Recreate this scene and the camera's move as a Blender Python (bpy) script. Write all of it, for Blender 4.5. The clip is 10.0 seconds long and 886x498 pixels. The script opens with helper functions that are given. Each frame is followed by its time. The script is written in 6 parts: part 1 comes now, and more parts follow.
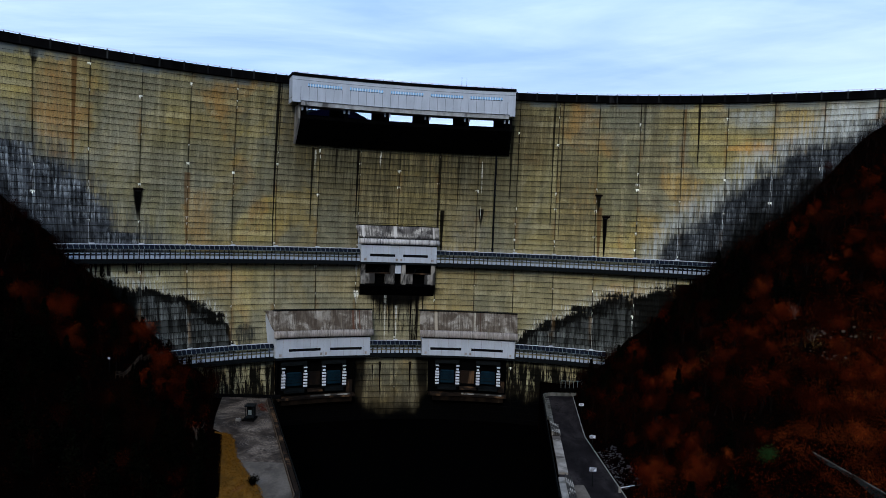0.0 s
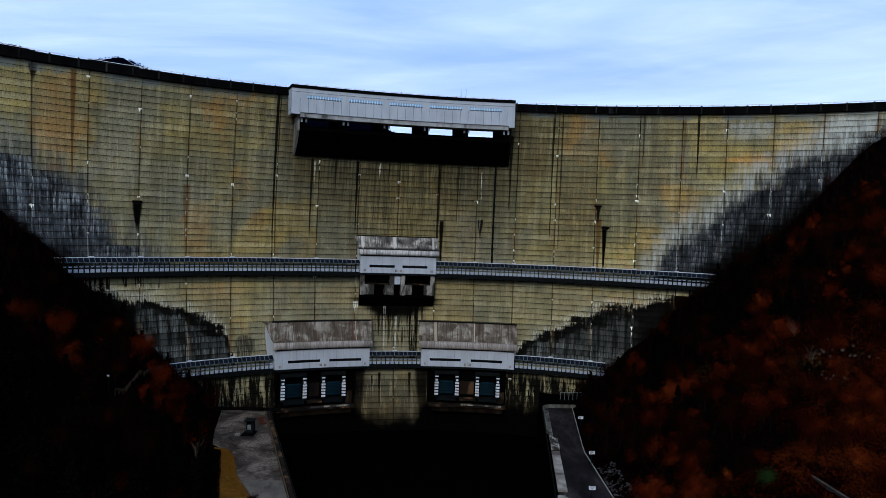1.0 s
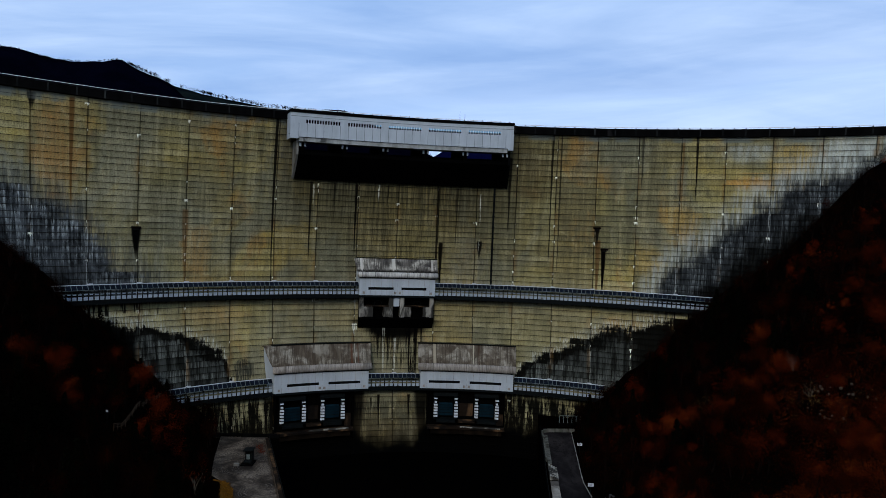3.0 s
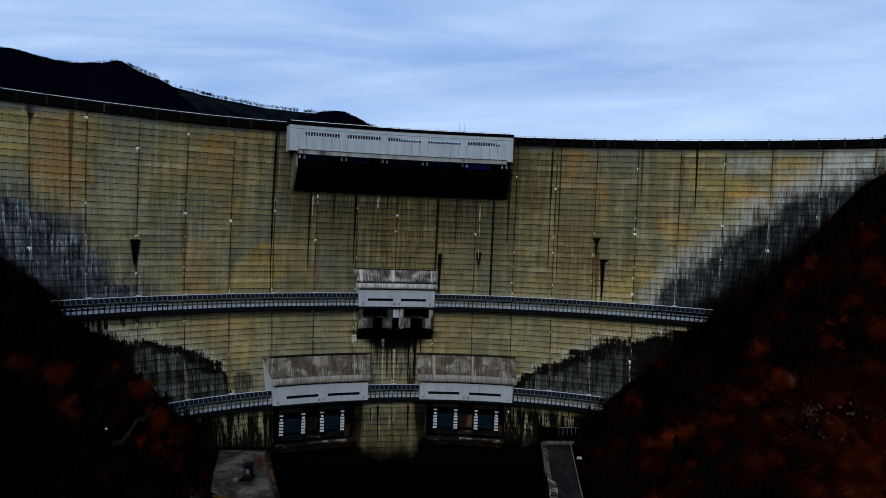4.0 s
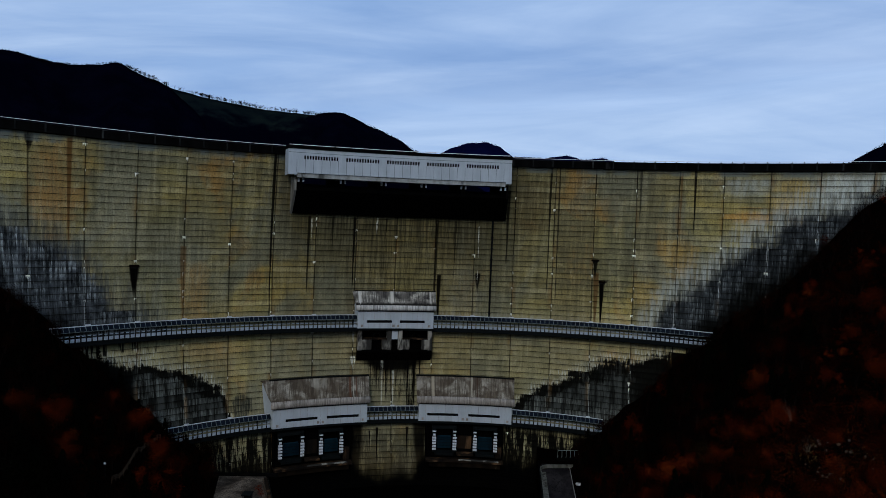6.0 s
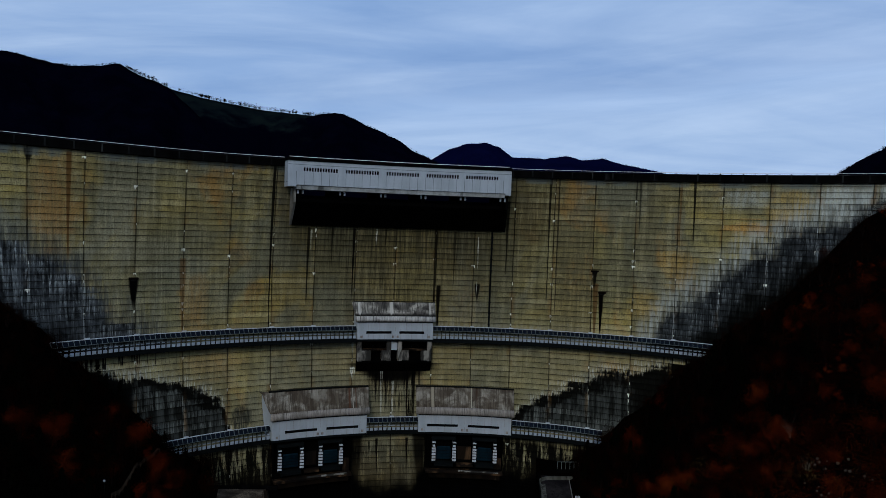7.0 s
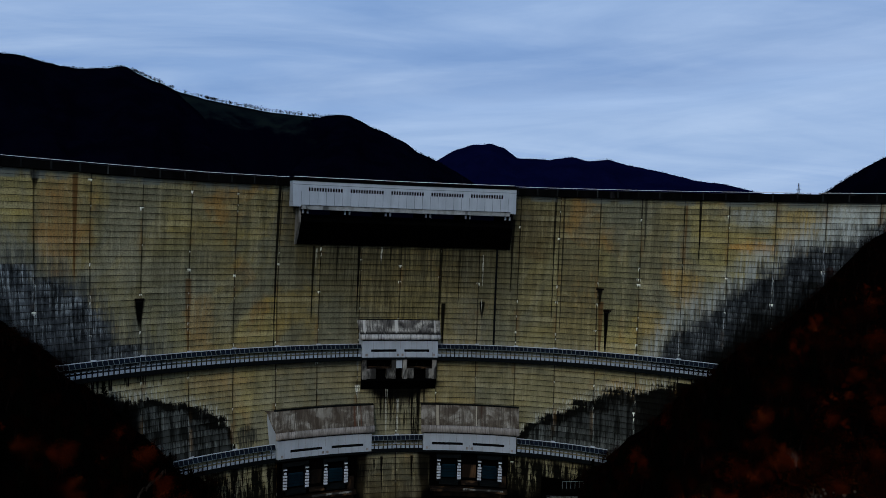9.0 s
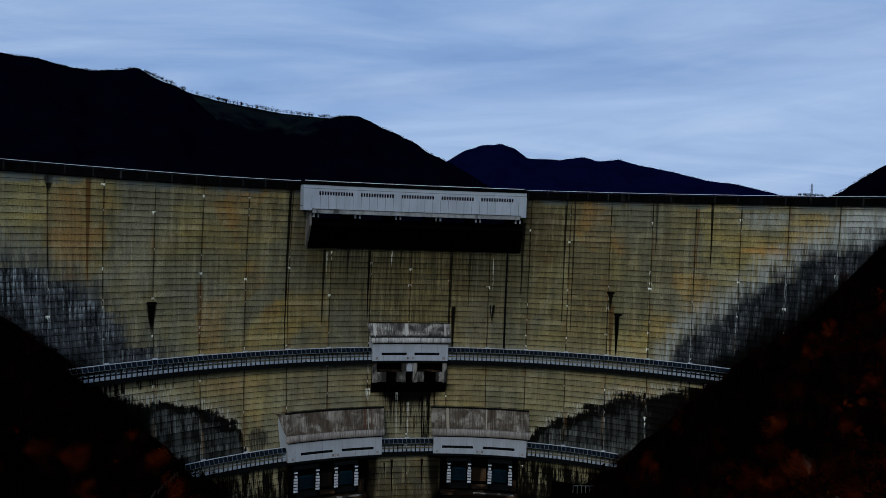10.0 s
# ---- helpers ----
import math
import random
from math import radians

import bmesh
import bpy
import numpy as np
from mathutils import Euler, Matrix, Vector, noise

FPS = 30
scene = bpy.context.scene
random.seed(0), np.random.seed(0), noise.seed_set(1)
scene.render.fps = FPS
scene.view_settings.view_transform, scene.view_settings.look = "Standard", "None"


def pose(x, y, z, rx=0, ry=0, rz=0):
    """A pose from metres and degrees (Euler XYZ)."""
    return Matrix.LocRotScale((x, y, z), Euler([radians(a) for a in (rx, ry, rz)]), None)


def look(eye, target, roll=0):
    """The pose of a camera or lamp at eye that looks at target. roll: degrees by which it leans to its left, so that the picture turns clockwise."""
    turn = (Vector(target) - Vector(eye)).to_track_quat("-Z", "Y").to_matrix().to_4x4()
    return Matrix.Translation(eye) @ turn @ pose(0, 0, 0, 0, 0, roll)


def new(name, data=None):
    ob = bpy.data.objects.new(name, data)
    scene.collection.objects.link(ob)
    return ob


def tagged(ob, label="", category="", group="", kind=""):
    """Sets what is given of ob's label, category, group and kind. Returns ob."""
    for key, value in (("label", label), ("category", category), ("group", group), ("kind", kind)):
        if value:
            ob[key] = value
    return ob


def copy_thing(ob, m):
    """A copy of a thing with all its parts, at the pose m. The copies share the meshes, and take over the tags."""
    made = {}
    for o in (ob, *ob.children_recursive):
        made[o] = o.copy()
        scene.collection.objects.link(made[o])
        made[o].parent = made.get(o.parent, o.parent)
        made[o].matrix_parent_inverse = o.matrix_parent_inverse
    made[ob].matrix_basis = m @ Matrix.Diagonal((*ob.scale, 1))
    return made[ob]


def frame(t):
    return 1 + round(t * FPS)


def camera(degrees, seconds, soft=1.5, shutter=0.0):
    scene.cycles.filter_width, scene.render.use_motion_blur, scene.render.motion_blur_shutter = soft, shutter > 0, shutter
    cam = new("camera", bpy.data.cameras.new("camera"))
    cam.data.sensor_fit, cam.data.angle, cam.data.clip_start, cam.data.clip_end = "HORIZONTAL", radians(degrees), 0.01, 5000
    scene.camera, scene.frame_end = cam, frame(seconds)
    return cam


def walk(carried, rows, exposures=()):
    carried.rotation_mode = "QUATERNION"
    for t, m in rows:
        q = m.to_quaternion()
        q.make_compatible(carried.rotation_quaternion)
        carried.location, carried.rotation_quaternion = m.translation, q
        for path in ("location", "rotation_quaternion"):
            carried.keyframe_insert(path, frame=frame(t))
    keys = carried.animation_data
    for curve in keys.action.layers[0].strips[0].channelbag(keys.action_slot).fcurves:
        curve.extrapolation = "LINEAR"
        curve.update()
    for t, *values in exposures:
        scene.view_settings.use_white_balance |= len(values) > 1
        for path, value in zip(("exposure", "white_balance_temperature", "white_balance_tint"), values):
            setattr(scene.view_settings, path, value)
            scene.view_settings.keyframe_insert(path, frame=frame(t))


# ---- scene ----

cam = camera(66.5, 10.0, soft=0.35)
EYE = 60.0
# seconds, x, y, height above the first eye, yaw, pitch, lean to the left
ROWS = [
    (0.0, 0.00, 0.00, 0.00, 0.00, -1.730, 2.05), (0.5, -0.03, 0.06, 2.10, -0.01, -1.735, 2.04),
    (1.0, -0.05, 0.12, 4.15, -0.03, -1.740, 2.03), (1.5, -0.08, 0.19, 6.24, -0.04, -1.745, 2.02),
    (2.0, -0.11, 0.25, 8.39, -0.05, -1.750, 2.01), (2.5, -0.14, 0.31, 10.49, -0.06, -1.755, 1.99),
    (4.0, -0.22, 0.50, 16.83, -0.11, -1.770, 1.96), (4.5, -0.25, 0.56, 18.95, -0.115, -1.775, 1.95),
    (5.0, -0.27, 0.62, 20.89, -0.13, -1.780, 1.94), (5.5, -0.30, 0.68, 22.98, -0.15, -1.785, 1.92),
    (7.0, -0.38, 0.87, 29.24, -0.19, -1.799, 1.89), (7.5, -0.41, 0.93, 31.32, -0.20, -1.804, 1.88),
    (8.0, -0.44, 0.99, 33.37, -0.20, -1.809, 1.87), (8.5, -0.46, 1.04, 35.10, -0.21, -1.814, 1.86),
    (9.0, -0.47, 1.07, 36.10, 0.25, -1.819, 1.84), (9.5, -0.48, 1.09, 36.72, 0.83, -1.824, 1.83),
    (10.0, -0.49, 1.11, 37.31, 1.12, -1.829, 1.82),
]
EXPOSURES = [(0.0, 0.14, 6120, 13), (2.0, -0.17, 6220, 10), (2.5, -0.22, 6270, 9), (5.0, -0.46, 6230, 8), (7.5, -0.73, 6110, 7), (10.0, -0.78, 6080, 8)]
walk(cam, [(t, pose(x, y, EYE + z, 90 + pitch, 0, yaw) @ pose(0, 0, 0, 0, 0, lean)) for t, x, y, z, yaw, pitch, lean in ROWS], EXPOSURES)

# ---- sky and sun ----
SUN_ELEV, SUN_AZ = 33.0, 190.0          # degrees; azimuth from north (+y) clockwise
world = bpy.data.worlds.new("overcast_sky")
scene.world = world
world.use_nodes = True
wn, wl = world.node_tree.nodes, world.node_tree.links
wn.clear()


def wnode(kind, **props):
    n = wn.new(kind)
    for k, v in props.items():
        if k == "op":
            n.operation = v
        elif k == "mode":
            n.blend_type = v
    return n


sky = wn.new("ShaderNodeTexSky")
sky.sky_type, sky.sun_disc = "NISHITA", False
sky.sun_elevation, sky.sun_rotation = radians(SUN_ELEV), radians(SUN_AZ)
sky.air_density, sky.dust_density, sky.ozone_density = 1.0, 2.0, 2.0
tc = wn.new("ShaderNodeTexCoord")
sep = wn.new("ShaderNodeSeparateXYZ")
wl.new(tc.outputs["Generated"], sep.inputs[0])
den = wnode("ShaderNodeMath", op="ADD")
den.inputs[1].default_value = 0.16
mx = wnode("ShaderNodeMath", op="MAXIMUM")
mx.inputs[1].default_value = 0.0
wl.new(sep.outputs["Z"], mx.inputs[0])
wl.new(mx.outputs[0], den.inputs[0])
px = wnode("ShaderNodeMath", op="DIVIDE")
py = wnode("ShaderNodeMath", op="DIVIDE")
for n, o in ((px, "X"), (py, "Y")):
    wl.new(sep.outputs[o], n.inputs[0])
    wl.new(den.outputs[0], n.inputs[1])
comb = wn.new("ShaderNodeCombineXYZ")
wl.new(px.outputs[0], comb.inputs[0])
wl.new(py.outputs[0], comb.inputs[1])
mapn = wn.new("ShaderNodeMapping")
mapn.inputs["Rotation"].default_value = (0, 0, radians(-14))
mapn.inputs["Scale"].default_value = (0.55, 1.5, 1)
wl.new(comb.outputs[0], mapn.inputs[0])
cl = wn.new("ShaderNodeTexNoise")
cl.inputs["Scale"].default_value, cl.inputs["Detail"].default_value, cl.inputs["Roughness"].default_value = 1.1, 7.0, 0.55
cl.inputs["Distortion"].default_value = 0.5
wl.new(mapn.outputs[0], cl.inputs["Vector"])
cr = wn.new("ShaderNodeValToRGB")
cr.color_ramp.elements[0].position, cr.color_ramp.elements[1].position = 0.40, 0.68
cr.color_ramp.elements[0].color = (4.5, 6.8, 11.5, 1)
cr.color_ramp.elements[1].color = (9.2, 11.2, 14.8, 1)
wl.new(cl.outputs["Fac"], cr.inputs[0])
# cloud layers: a bright gap low down, a grey bank above it, slanting up to the east
slant = wnode("ShaderNodeMath", op="MULTIPLY_ADD")
slant.inputs[1].default_value = -0.09
wl.new(sep.outputs["X"], slant.inputs[0])
wl.new(sep.outputs["Z"], slant.inputs[2])
wave = wnode("ShaderNodeMath", op="MULTIPLY_ADD")
wave.inputs[1].default_value = 0.16
wl.new(cl.outputs["Fac"], wave.inputs[0])
wl.new(slant.outputs[0], wave.inputs[2])
layers = wn.new("ShaderNodeValToRGB")
le = layers.color_ramp.elements
for p, c in ((0.10, (6.4, 8.6, 13.2, 1)), (0.21, (7.9, 10.0, 14.0, 1)), (0.245, (6.7, 9.0, 13.6, 1)), (0.275, (4.0, 6.1, 10.8, 1)), (0.34, (4.3, 6.5, 11.2, 1)), (0.41, (6.0, 8.4, 13.0, 1))):
    e = le.new(p)
    e.color = c
le[0].color, le[-1].color = (5.6, 7.6, 11.6, 1), (5.6, 7.6, 11.5, 1)
wl.new(wave.outputs[0], layers.inputs[0])
both = wn.new("ShaderNodeMix")
both.data_type = "RGBA"
east = wn.new("ShaderNodeMapRange")
for i_, v_ in enumerate((-0.45, 0.15, 0.15, 0.6)):
    east.inputs[i_ + 1].default_value = v_
wl.new(sep.outputs["X"], east.inputs[0])
wl.new(east.outputs[0], both.inputs["Factor"])
wl.new(cr.outputs[0], both.inputs[6])
wl.new(layers.outputs[0], both.inputs[7])
# long slanting wisps
wx = wnode("ShaderNodeMath", op="MULTIPLY")
wx.inputs[1].default_value = 2.6
wl.new(sep.outputs["X"], wx.inputs[0])
wz = wnode("ShaderNodeMath", op="MULTIPLY")
wz.inputs[1].default_value = 17.0
wl.new(slant.outputs[0], wz.inputs[0])
wv_ = wn.new("ShaderNodeCombineXYZ")
wl.new(wx.outputs[0], wv_.inputs[0])
wl.new(wz.outputs[0], wv_.inputs[1])
wisp = wn.new("ShaderNodeTexNoise")
wisp.inputs["Scale"].default_value, wisp.inputs["Detail"].default_value, wisp.inputs["Roughness"].default_value = 1.0, 6.0, 0.58
wisp.inputs["Distortion"].default_value = 0.6
wl.new(wv_.outputs[0], wisp.inputs["Vector"])
wr = wn.new("ShaderNodeValToRGB")
wr.color_ramp.elements[0].position, wr.color_ramp.elements[1].position = 0.32, 0.70
wr.color_ramp.elements[0].color = (0.86, 0.90, 0.94, 1)
wr.color_ramp.elements[1].color = (1.19, 1.14, 1.08, 1)
wl.new(wisp.outputs["Fac"], wr.inputs[0])
wisped = wn.new("ShaderNodeMix")
wisped.data_type, wisped.blend_type = "RGBA", "MULTIPLY"
wisped.inputs["Factor"].default_value = 1.0
wl.new(both.outputs[2], wisped.inputs[6])
wl.new(wr.outputs[0], wisped.inputs[7])
mix = wn.new("ShaderNodeMix")
mix.data_type = "RGBA"
mix.inputs["Factor"].default_value = 0.85
wl.new(sky.outputs[0], mix.inputs[6])
wl.new(wisped.outputs[2], mix.inputs[7])
bg = wn.new("ShaderNodeBackground")
bg.inputs["Strength"].default_value = 0.1
out = wn.new("ShaderNodeOutputWorld")
wl.new(mix.outputs[2], bg.inputs[0])
wl.new(bg.outputs[0], out.inputs[0])

sun_data = bpy.data.lights.new("sun", "SUN")
sun_data.energy, sun_data.angle, sun_data.color = 1.28, radians(16), (1.0, 0.92, 0.80)
sun = new("sun", sun_data)
sd = Vector((math.sin(radians(SUN_AZ)) * math.cos(radians(SUN_ELEV)), math.cos(radians(SUN_AZ)) * math.cos(radians(SUN_ELEV)), math.sin(radians(SUN_ELEV))))
sun.matrix_world = look(sd * 300, (0, 0, 0))


# ---- materials ----
class Nodes:
    """A small wrapper to write node trees briefly."""

    def __init__(self, name, rough=0.8, metal=0.0, spec=0.3):
        self.mat = bpy.data.materials.new(name)
        self.mat.use_nodes = True
        self.t = self.mat.node_tree
        self.b = self.t.nodes["Principled BSDF"]
        self.b.inputs["Roughness"].default_value = rough
        self.b.inputs["Metallic"].default_value = metal
        self.b.inputs["Specular IOR Level"].default_value = spec
        self.coord = self.t.nodes.new("ShaderNodeTexCoord").outputs["Object"]
        self.shared = None

    def put(self, socket, value):
        if isinstance(value, bpy.types.NodeSocket):
            self.t.links.new(value, socket)
        elif isinstance(value, (tuple, list)) and len(value) == 3 and socket.type == "RGBA":
            socket.default_value = (*value, 1)
        else:
            socket.default_value = value

    def math(self, op, a, b=0.0, c=0.0, clamp=False):
        n = self.t.nodes.new("ShaderNodeMath")
        n.operation, n.use_clamp = op, clamp
        for i, v in enumerate((a, b, c)):
            self.put(n.inputs[i], v)
        return n.outputs[0]

    def xyz(self, v):
        n = self.t.nodes.new("ShaderNodeSeparateXYZ")
        self.put(n.inputs[0], v)
        return n.outputs

    def vec(self, x, y, z):
        n = self.t.nodes.new("ShaderNodeCombineXYZ")
        for i, v in enumerate((x, y, z)):
            self.put(n.inputs[i], v)
        return n.outputs[0]

    def noise(self, v, scale, detail=4.0, rough=0.55, stretch=(1, 1, 1), dist=0.0):
        if self.shared is not None:      # few mappings, shared between noises of like proportion
            ratio = min((1.0, 0.7, 0.28, 0.1, 0.06, 0.035), key=lambda r: abs(math.log(r * stretch[0] / stretch[1])))
            scale, stretch = scale * stretch[0], (1, ratio, 1)
        m = (self.shared or {}).get((v, stretch))
        if m is None:
            m = self.t.nodes.new("ShaderNodeMapping")
            m.inputs["Scale"].default_value = stretch
            self.put(m.inputs[0], v)
            if self.shared is not None:
                self.shared[(v, stretch)] = m
        n = self.t.nodes.new("ShaderNodeTexNoise")
        n.inputs["Scale"].default_value, n.inputs["Detail"].default_value = scale, detail
        n.inputs["Roughness"].default_value, n.inputs["Distortion"].default_value = rough, dist
        self.t.links.new(m.outputs[0], n.inputs["Vector"])
        return n.outputs["Fac"]

    def white(self, v):
        n = self.t.nodes.new("ShaderNodeTexWhiteNoise")
        self.put(n.inputs[0], v)
        return n.outputs["Value"]

    def step(self, v, lo, hi, a=0.0, b=1.0):
        n = self.t.nodes.new("ShaderNodeMapRange")
        n.interpolation_type = "SMOOTHSTEP"
        for i, x in enumerate((v, lo, hi, a, b)):
            self.put(n.inputs[i], x)
        return n.outputs[0]

    def ramp(self, v, stops):
        n = self.t.nodes.new("ShaderNodeValToRGB")
        el = n.color_ramp.elements
        while len(el) < len(stops):
            el.new(0.5)
        for e, (p, c) in zip(el, stops):
            e.position = p
            e.color = (*c, 1) if isinstance(c, (tuple, list)) else (c, c, c, 1)
        self.put(n.inputs[0], v)
        return n.outputs[0]

    def mix(self, fac, a, b, mode="MIX"):
        n = self.t.nodes.new("ShaderNodeMix")
        n.data_type, n.blend_type = "RGBA", mode
        self.put(n.inputs[0], fac)
        self.put(n.inputs[6], a)
        self.put(n.inputs[7], b)
        return n.outputs[2]

    def bump(self, h, strength=0.4, dist=0.05):
        n = self.t.nodes.new("ShaderNodeBump")
        n.inputs["Strength"].default_value, n.inputs["Distance"].default_value = strength, dist
        self.put(n.inputs["Height"], h)
        self.t.links.new(n.outputs[0], self.b.inputs["Normal"])

    def colour(self, c):
        self.put(self.b.inputs["Base Color"], c)

    def rough(self, r):
        self.put(self.b.inputs["Roughness"], r)


CX, CY = 21.0, 60.0                      # centre of the arch
JOINT0, JOINT_STEP, LIFT, LIFT0 = -11.03, 4.305, 2.031, 0.2


def dam_concrete():
    m = Nodes("stained_dam_concrete", rough=0.9, spec=0.03)
    m.shared = {}
    X = m.xyz(m.coord)
    th = m.math("MULTIPLY", m.math("ARCTAN2", m.math("SUBTRACT", X[0], CX), m.math("SUBTRACT", X[1], CY)), 57.2958)
    z = X[2]
    s = m.math("MULTIPLY", th, 3.48)     # metres along the face
    uv = m.vec(s, z, 0)
    # cast blocks: column and lift
    col = m.math("FLOOR", m.math("DIVIDE", m.math("SUBTRACT", th, JOINT0), JOINT_STEP))
    jx = m.math("SUBTRACT", m.math("DIVIDE", m.math("SUBTRACT", th, JOINT0), JOINT_STEP), col)
    zl = m.math("DIVIDE", m.math("SUBTRACT", z, LIFT0), LIFT)
    lift = m.math("FLOOR", zl)
    lz = m.math("SUBTRACT", zl, lift)
    rnd = m.white(m.vec(col, lift, 3.0))
    rcol = m.white(m.vec(col, 7.0, 1.0))
    # body colour: ochre and grey clouds
    big = m.noise(uv, 0.022, 4, 0.6, (1, 0.8, 1), 0.4)
    base = m.ramp(big, [(0.36, (0.205, 0.190, 0.112)), (0.45, (0.290, 0.245, 0.105)), (0.53, (0.345, 0.258, 0.078)), (0.60, (0.265, 0.228, 0.108)), (0.68, (0.345, 0.240, 0.062))])
    base = m.mix(m.step(rcol, 0.45, 0.9, 0.0, 0.45), base, (0.31, 0.205, 0.075))
    base = m.mix(m.step(m.white(m.vec(col, 4.0, 8.0)), 0.40, 0.9, 0.0, 0.55), base, (0.185, 0.180, 0.115))
    base = m.mix(m.step(m.white(m.vec(lift, 2.0, 6.0)), 0.5, 1.0, 0.0, 0.38), base, (0.135, 0.118, 0.075))
    base = m.mix(m.math("MULTIPLY", rnd, 0.48), base, (0.155, 0.143, 0.095))
    base = m.mix(m.step(m.white(m.vec(col, lift, 9.0)), 0.70, 1.0, 0.0, 0.40), base, (0.42, 0.36, 0.215))
    # rust clouds
    rust = m.step(m.noise(uv, 0.045, 5, 0.65, (1, 0.55, 1), 0.6), 0.54, 0.68, 0.0, 0.6)
    base = m.mix(rust, base, (0.38, 0.185, 0.042))
    grey = m.step(m.noise(uv, 0.03, 5, 0.65, (1, 0.7, 1), 0.8), 0.47, 0.60, 0.0, 0.8)
    base = m.mix(grey, base, (0.200, 0.192, 0.142))
    # stains with a place of their own: angle, height, half widths, colour, strength
    patchy = m.math("SUBTRACT", m.white(m.vec(col, lift, 21.0)), 0.5)
    grain = m.step(m.noise(uv, 1.0, 5, 0.7, (1.3, 0.12, 1)), 0.30, 0.62, 0.35, 1.0)
    warp = m.math("SUBTRACT", m.noise(uv, 0.12, 4, 0.65, (1, 0.8, 1)), 0.5)
    HIGH_STAINS = [
        (-43.2, 93, 2.2, 13, (0.36, 0.17, 0.05), 0.65), (26, 92.5, 2.3, 3.2, (0.45, 0.22, 0.05), 0.9), (29.6, 101, 2.2, 6.5, (0.42, 0.27, 0.07), 0.75),
        (25.6, 104, 2.3, 4.5, (0.3, 0.31, 0.3), 0.8), (34, 103, 2.2, 9, (0.37, 0.38, 0.38), 0.8), (-22.9, 98, 0.9, 9, (0.14, 0.15, 0.16), 0.75),
        (-37.5, 84, 4, 14, (0.31, 0.28, 0.2), 0.6), (3.6, 98, 3.2, 13, (0.145, 0.105, 0.048), 0.75)]
    LOW_STAINS = [
        (13, 38, 2.6, 5, (0.4, 0.22, 0.08), 0.7), (-29.5, 39, 3.2, 5, (0.38, 0.22, 0.07), 0.65), (19, 78, 2, 8, (0.4, 0.24, 0.06), 0.7),
        (16, 62, 1.8, 5, (0.4, 0.25, 0.06), 0.6), (-31.5, 60, 1.4, 10, (0.38, 0.21, 0.06), 0.6), (-3, 60, 2, 9, (0.22, 0.21, 0.18), 0.6),
        (-16.5, 38, 3, 7, (0.33, 0.24, 0.1), 0.6)]
    for a, h, ra, rh, c, k in HIGH_STAINS + LOW_STAINS:
        d = m.math("ADD", m.math("POWER", m.math("DIVIDE", m.math("SUBTRACT", th, a), ra), 2.0), m.math("POWER", m.math("DIVIDE", m.math("SUBTRACT", z, h), rh), 2.0))
        f = m.step(m.math("ADD", d, m.math("ADD", m.math("MULTIPLY", warp, 2.6), m.math("MULTIPLY", patchy, 1.1))), 1.3, 0.1, 0.0, k)
        base = m.mix(m.math("MULTIPLY", f, grain), base, c)
    # fine run-off streaks, short and faint
    st = m.noise(uv, 1.0, 5, 0.7, (1.1, 0.045, 1))
    base = m.mix(m.step(st, 0.50, 0.76, 0.0, 0.30), base, (0.080, 0.068, 0.045))
    where = m.step(m.noise(uv, 0.07, 4, 0.65, (1, 1.3, 1), 0.5), 0.40, 0.60)
    hair = m.noise(uv, 1.0, 4, 0.7, (2.9, 0.20, 1))
    base = m.mix(m.math("MULTIPLY", m.step(hair, 0.50, 0.66, 0.0, 0.30), m.math("MULTIPLY_ADD", where, 0.85, 0.15)), base, (0.066, 0.056, 0.034))
    base = m.mix(m.step(hair, 0.48, 0.36, 0.0, 0.08), base, (0.50, 0.42, 0.26))
    st2 = m.noise(uv, 0.6, 4, 0.65, (1.6, 0.05, 1))
    base = m.mix(m.step(st2, 0.55, 0.72, 0.0, 0.22), base, (0.46, 0.40, 0.26))
    band = m.noise(uv, 1.0, 4, 0.6, (0.34, 0.022, 1), 0.3)
    base = m.mix(m.step(band, 0.50, 0.66, 0.0, 0.34), base, (0.115, 0.100, 0.058))
    base = m.mix(m.step(band, 0.46, 0.34, 0.0, 0.22), base, (0.44, 0.375, 0.215))
    blot = m.noise(uv, 0.19, 5, 0.65, (1, 0.9, 1), 0.6)
    base = m.mix(m.step(blot, 0.52, 0.70, 0.0, 0.42), base, (0.120, 0.108, 0.070))
    base = m.mix(m.step(blot, 0.44, 0.30, 0.0, 0.30), base, (0.40, 0.345, 0.215))
    fine = m.noise(uv, 2.2, 4, 0.7)
    base = m.mix(m.step(fine, 0.44, 0.66, 0.0, 0.42), base, (0.085, 0.073, 0.045))
    # paler, greyer concrete low on the face
    base = m.mix(m.math("MULTIPLY", m.step(z, 62.0, 40.0), m.step(blot, 0.30, 0.60, 0.35, 0.15)), base, (0.335, 0.300, 0.205))
    # greyer and darker under the spillway: its shade and grime put into the colour
    mid = m.math("MULTIPLY", m.step(m.math("ABSOLUTE", m.math("ADD", th, 10.5)), 10.5, 15.0, 1.0, 0.0), m.step(z, 92.0, 56.0, 1.0, 0.15))
    base = m.mix(m.math("MULTIPLY", mid, m.step(st, 0.25, 0.60, 0.45, 0.85)), base, (0.098, 0.086, 0.050))

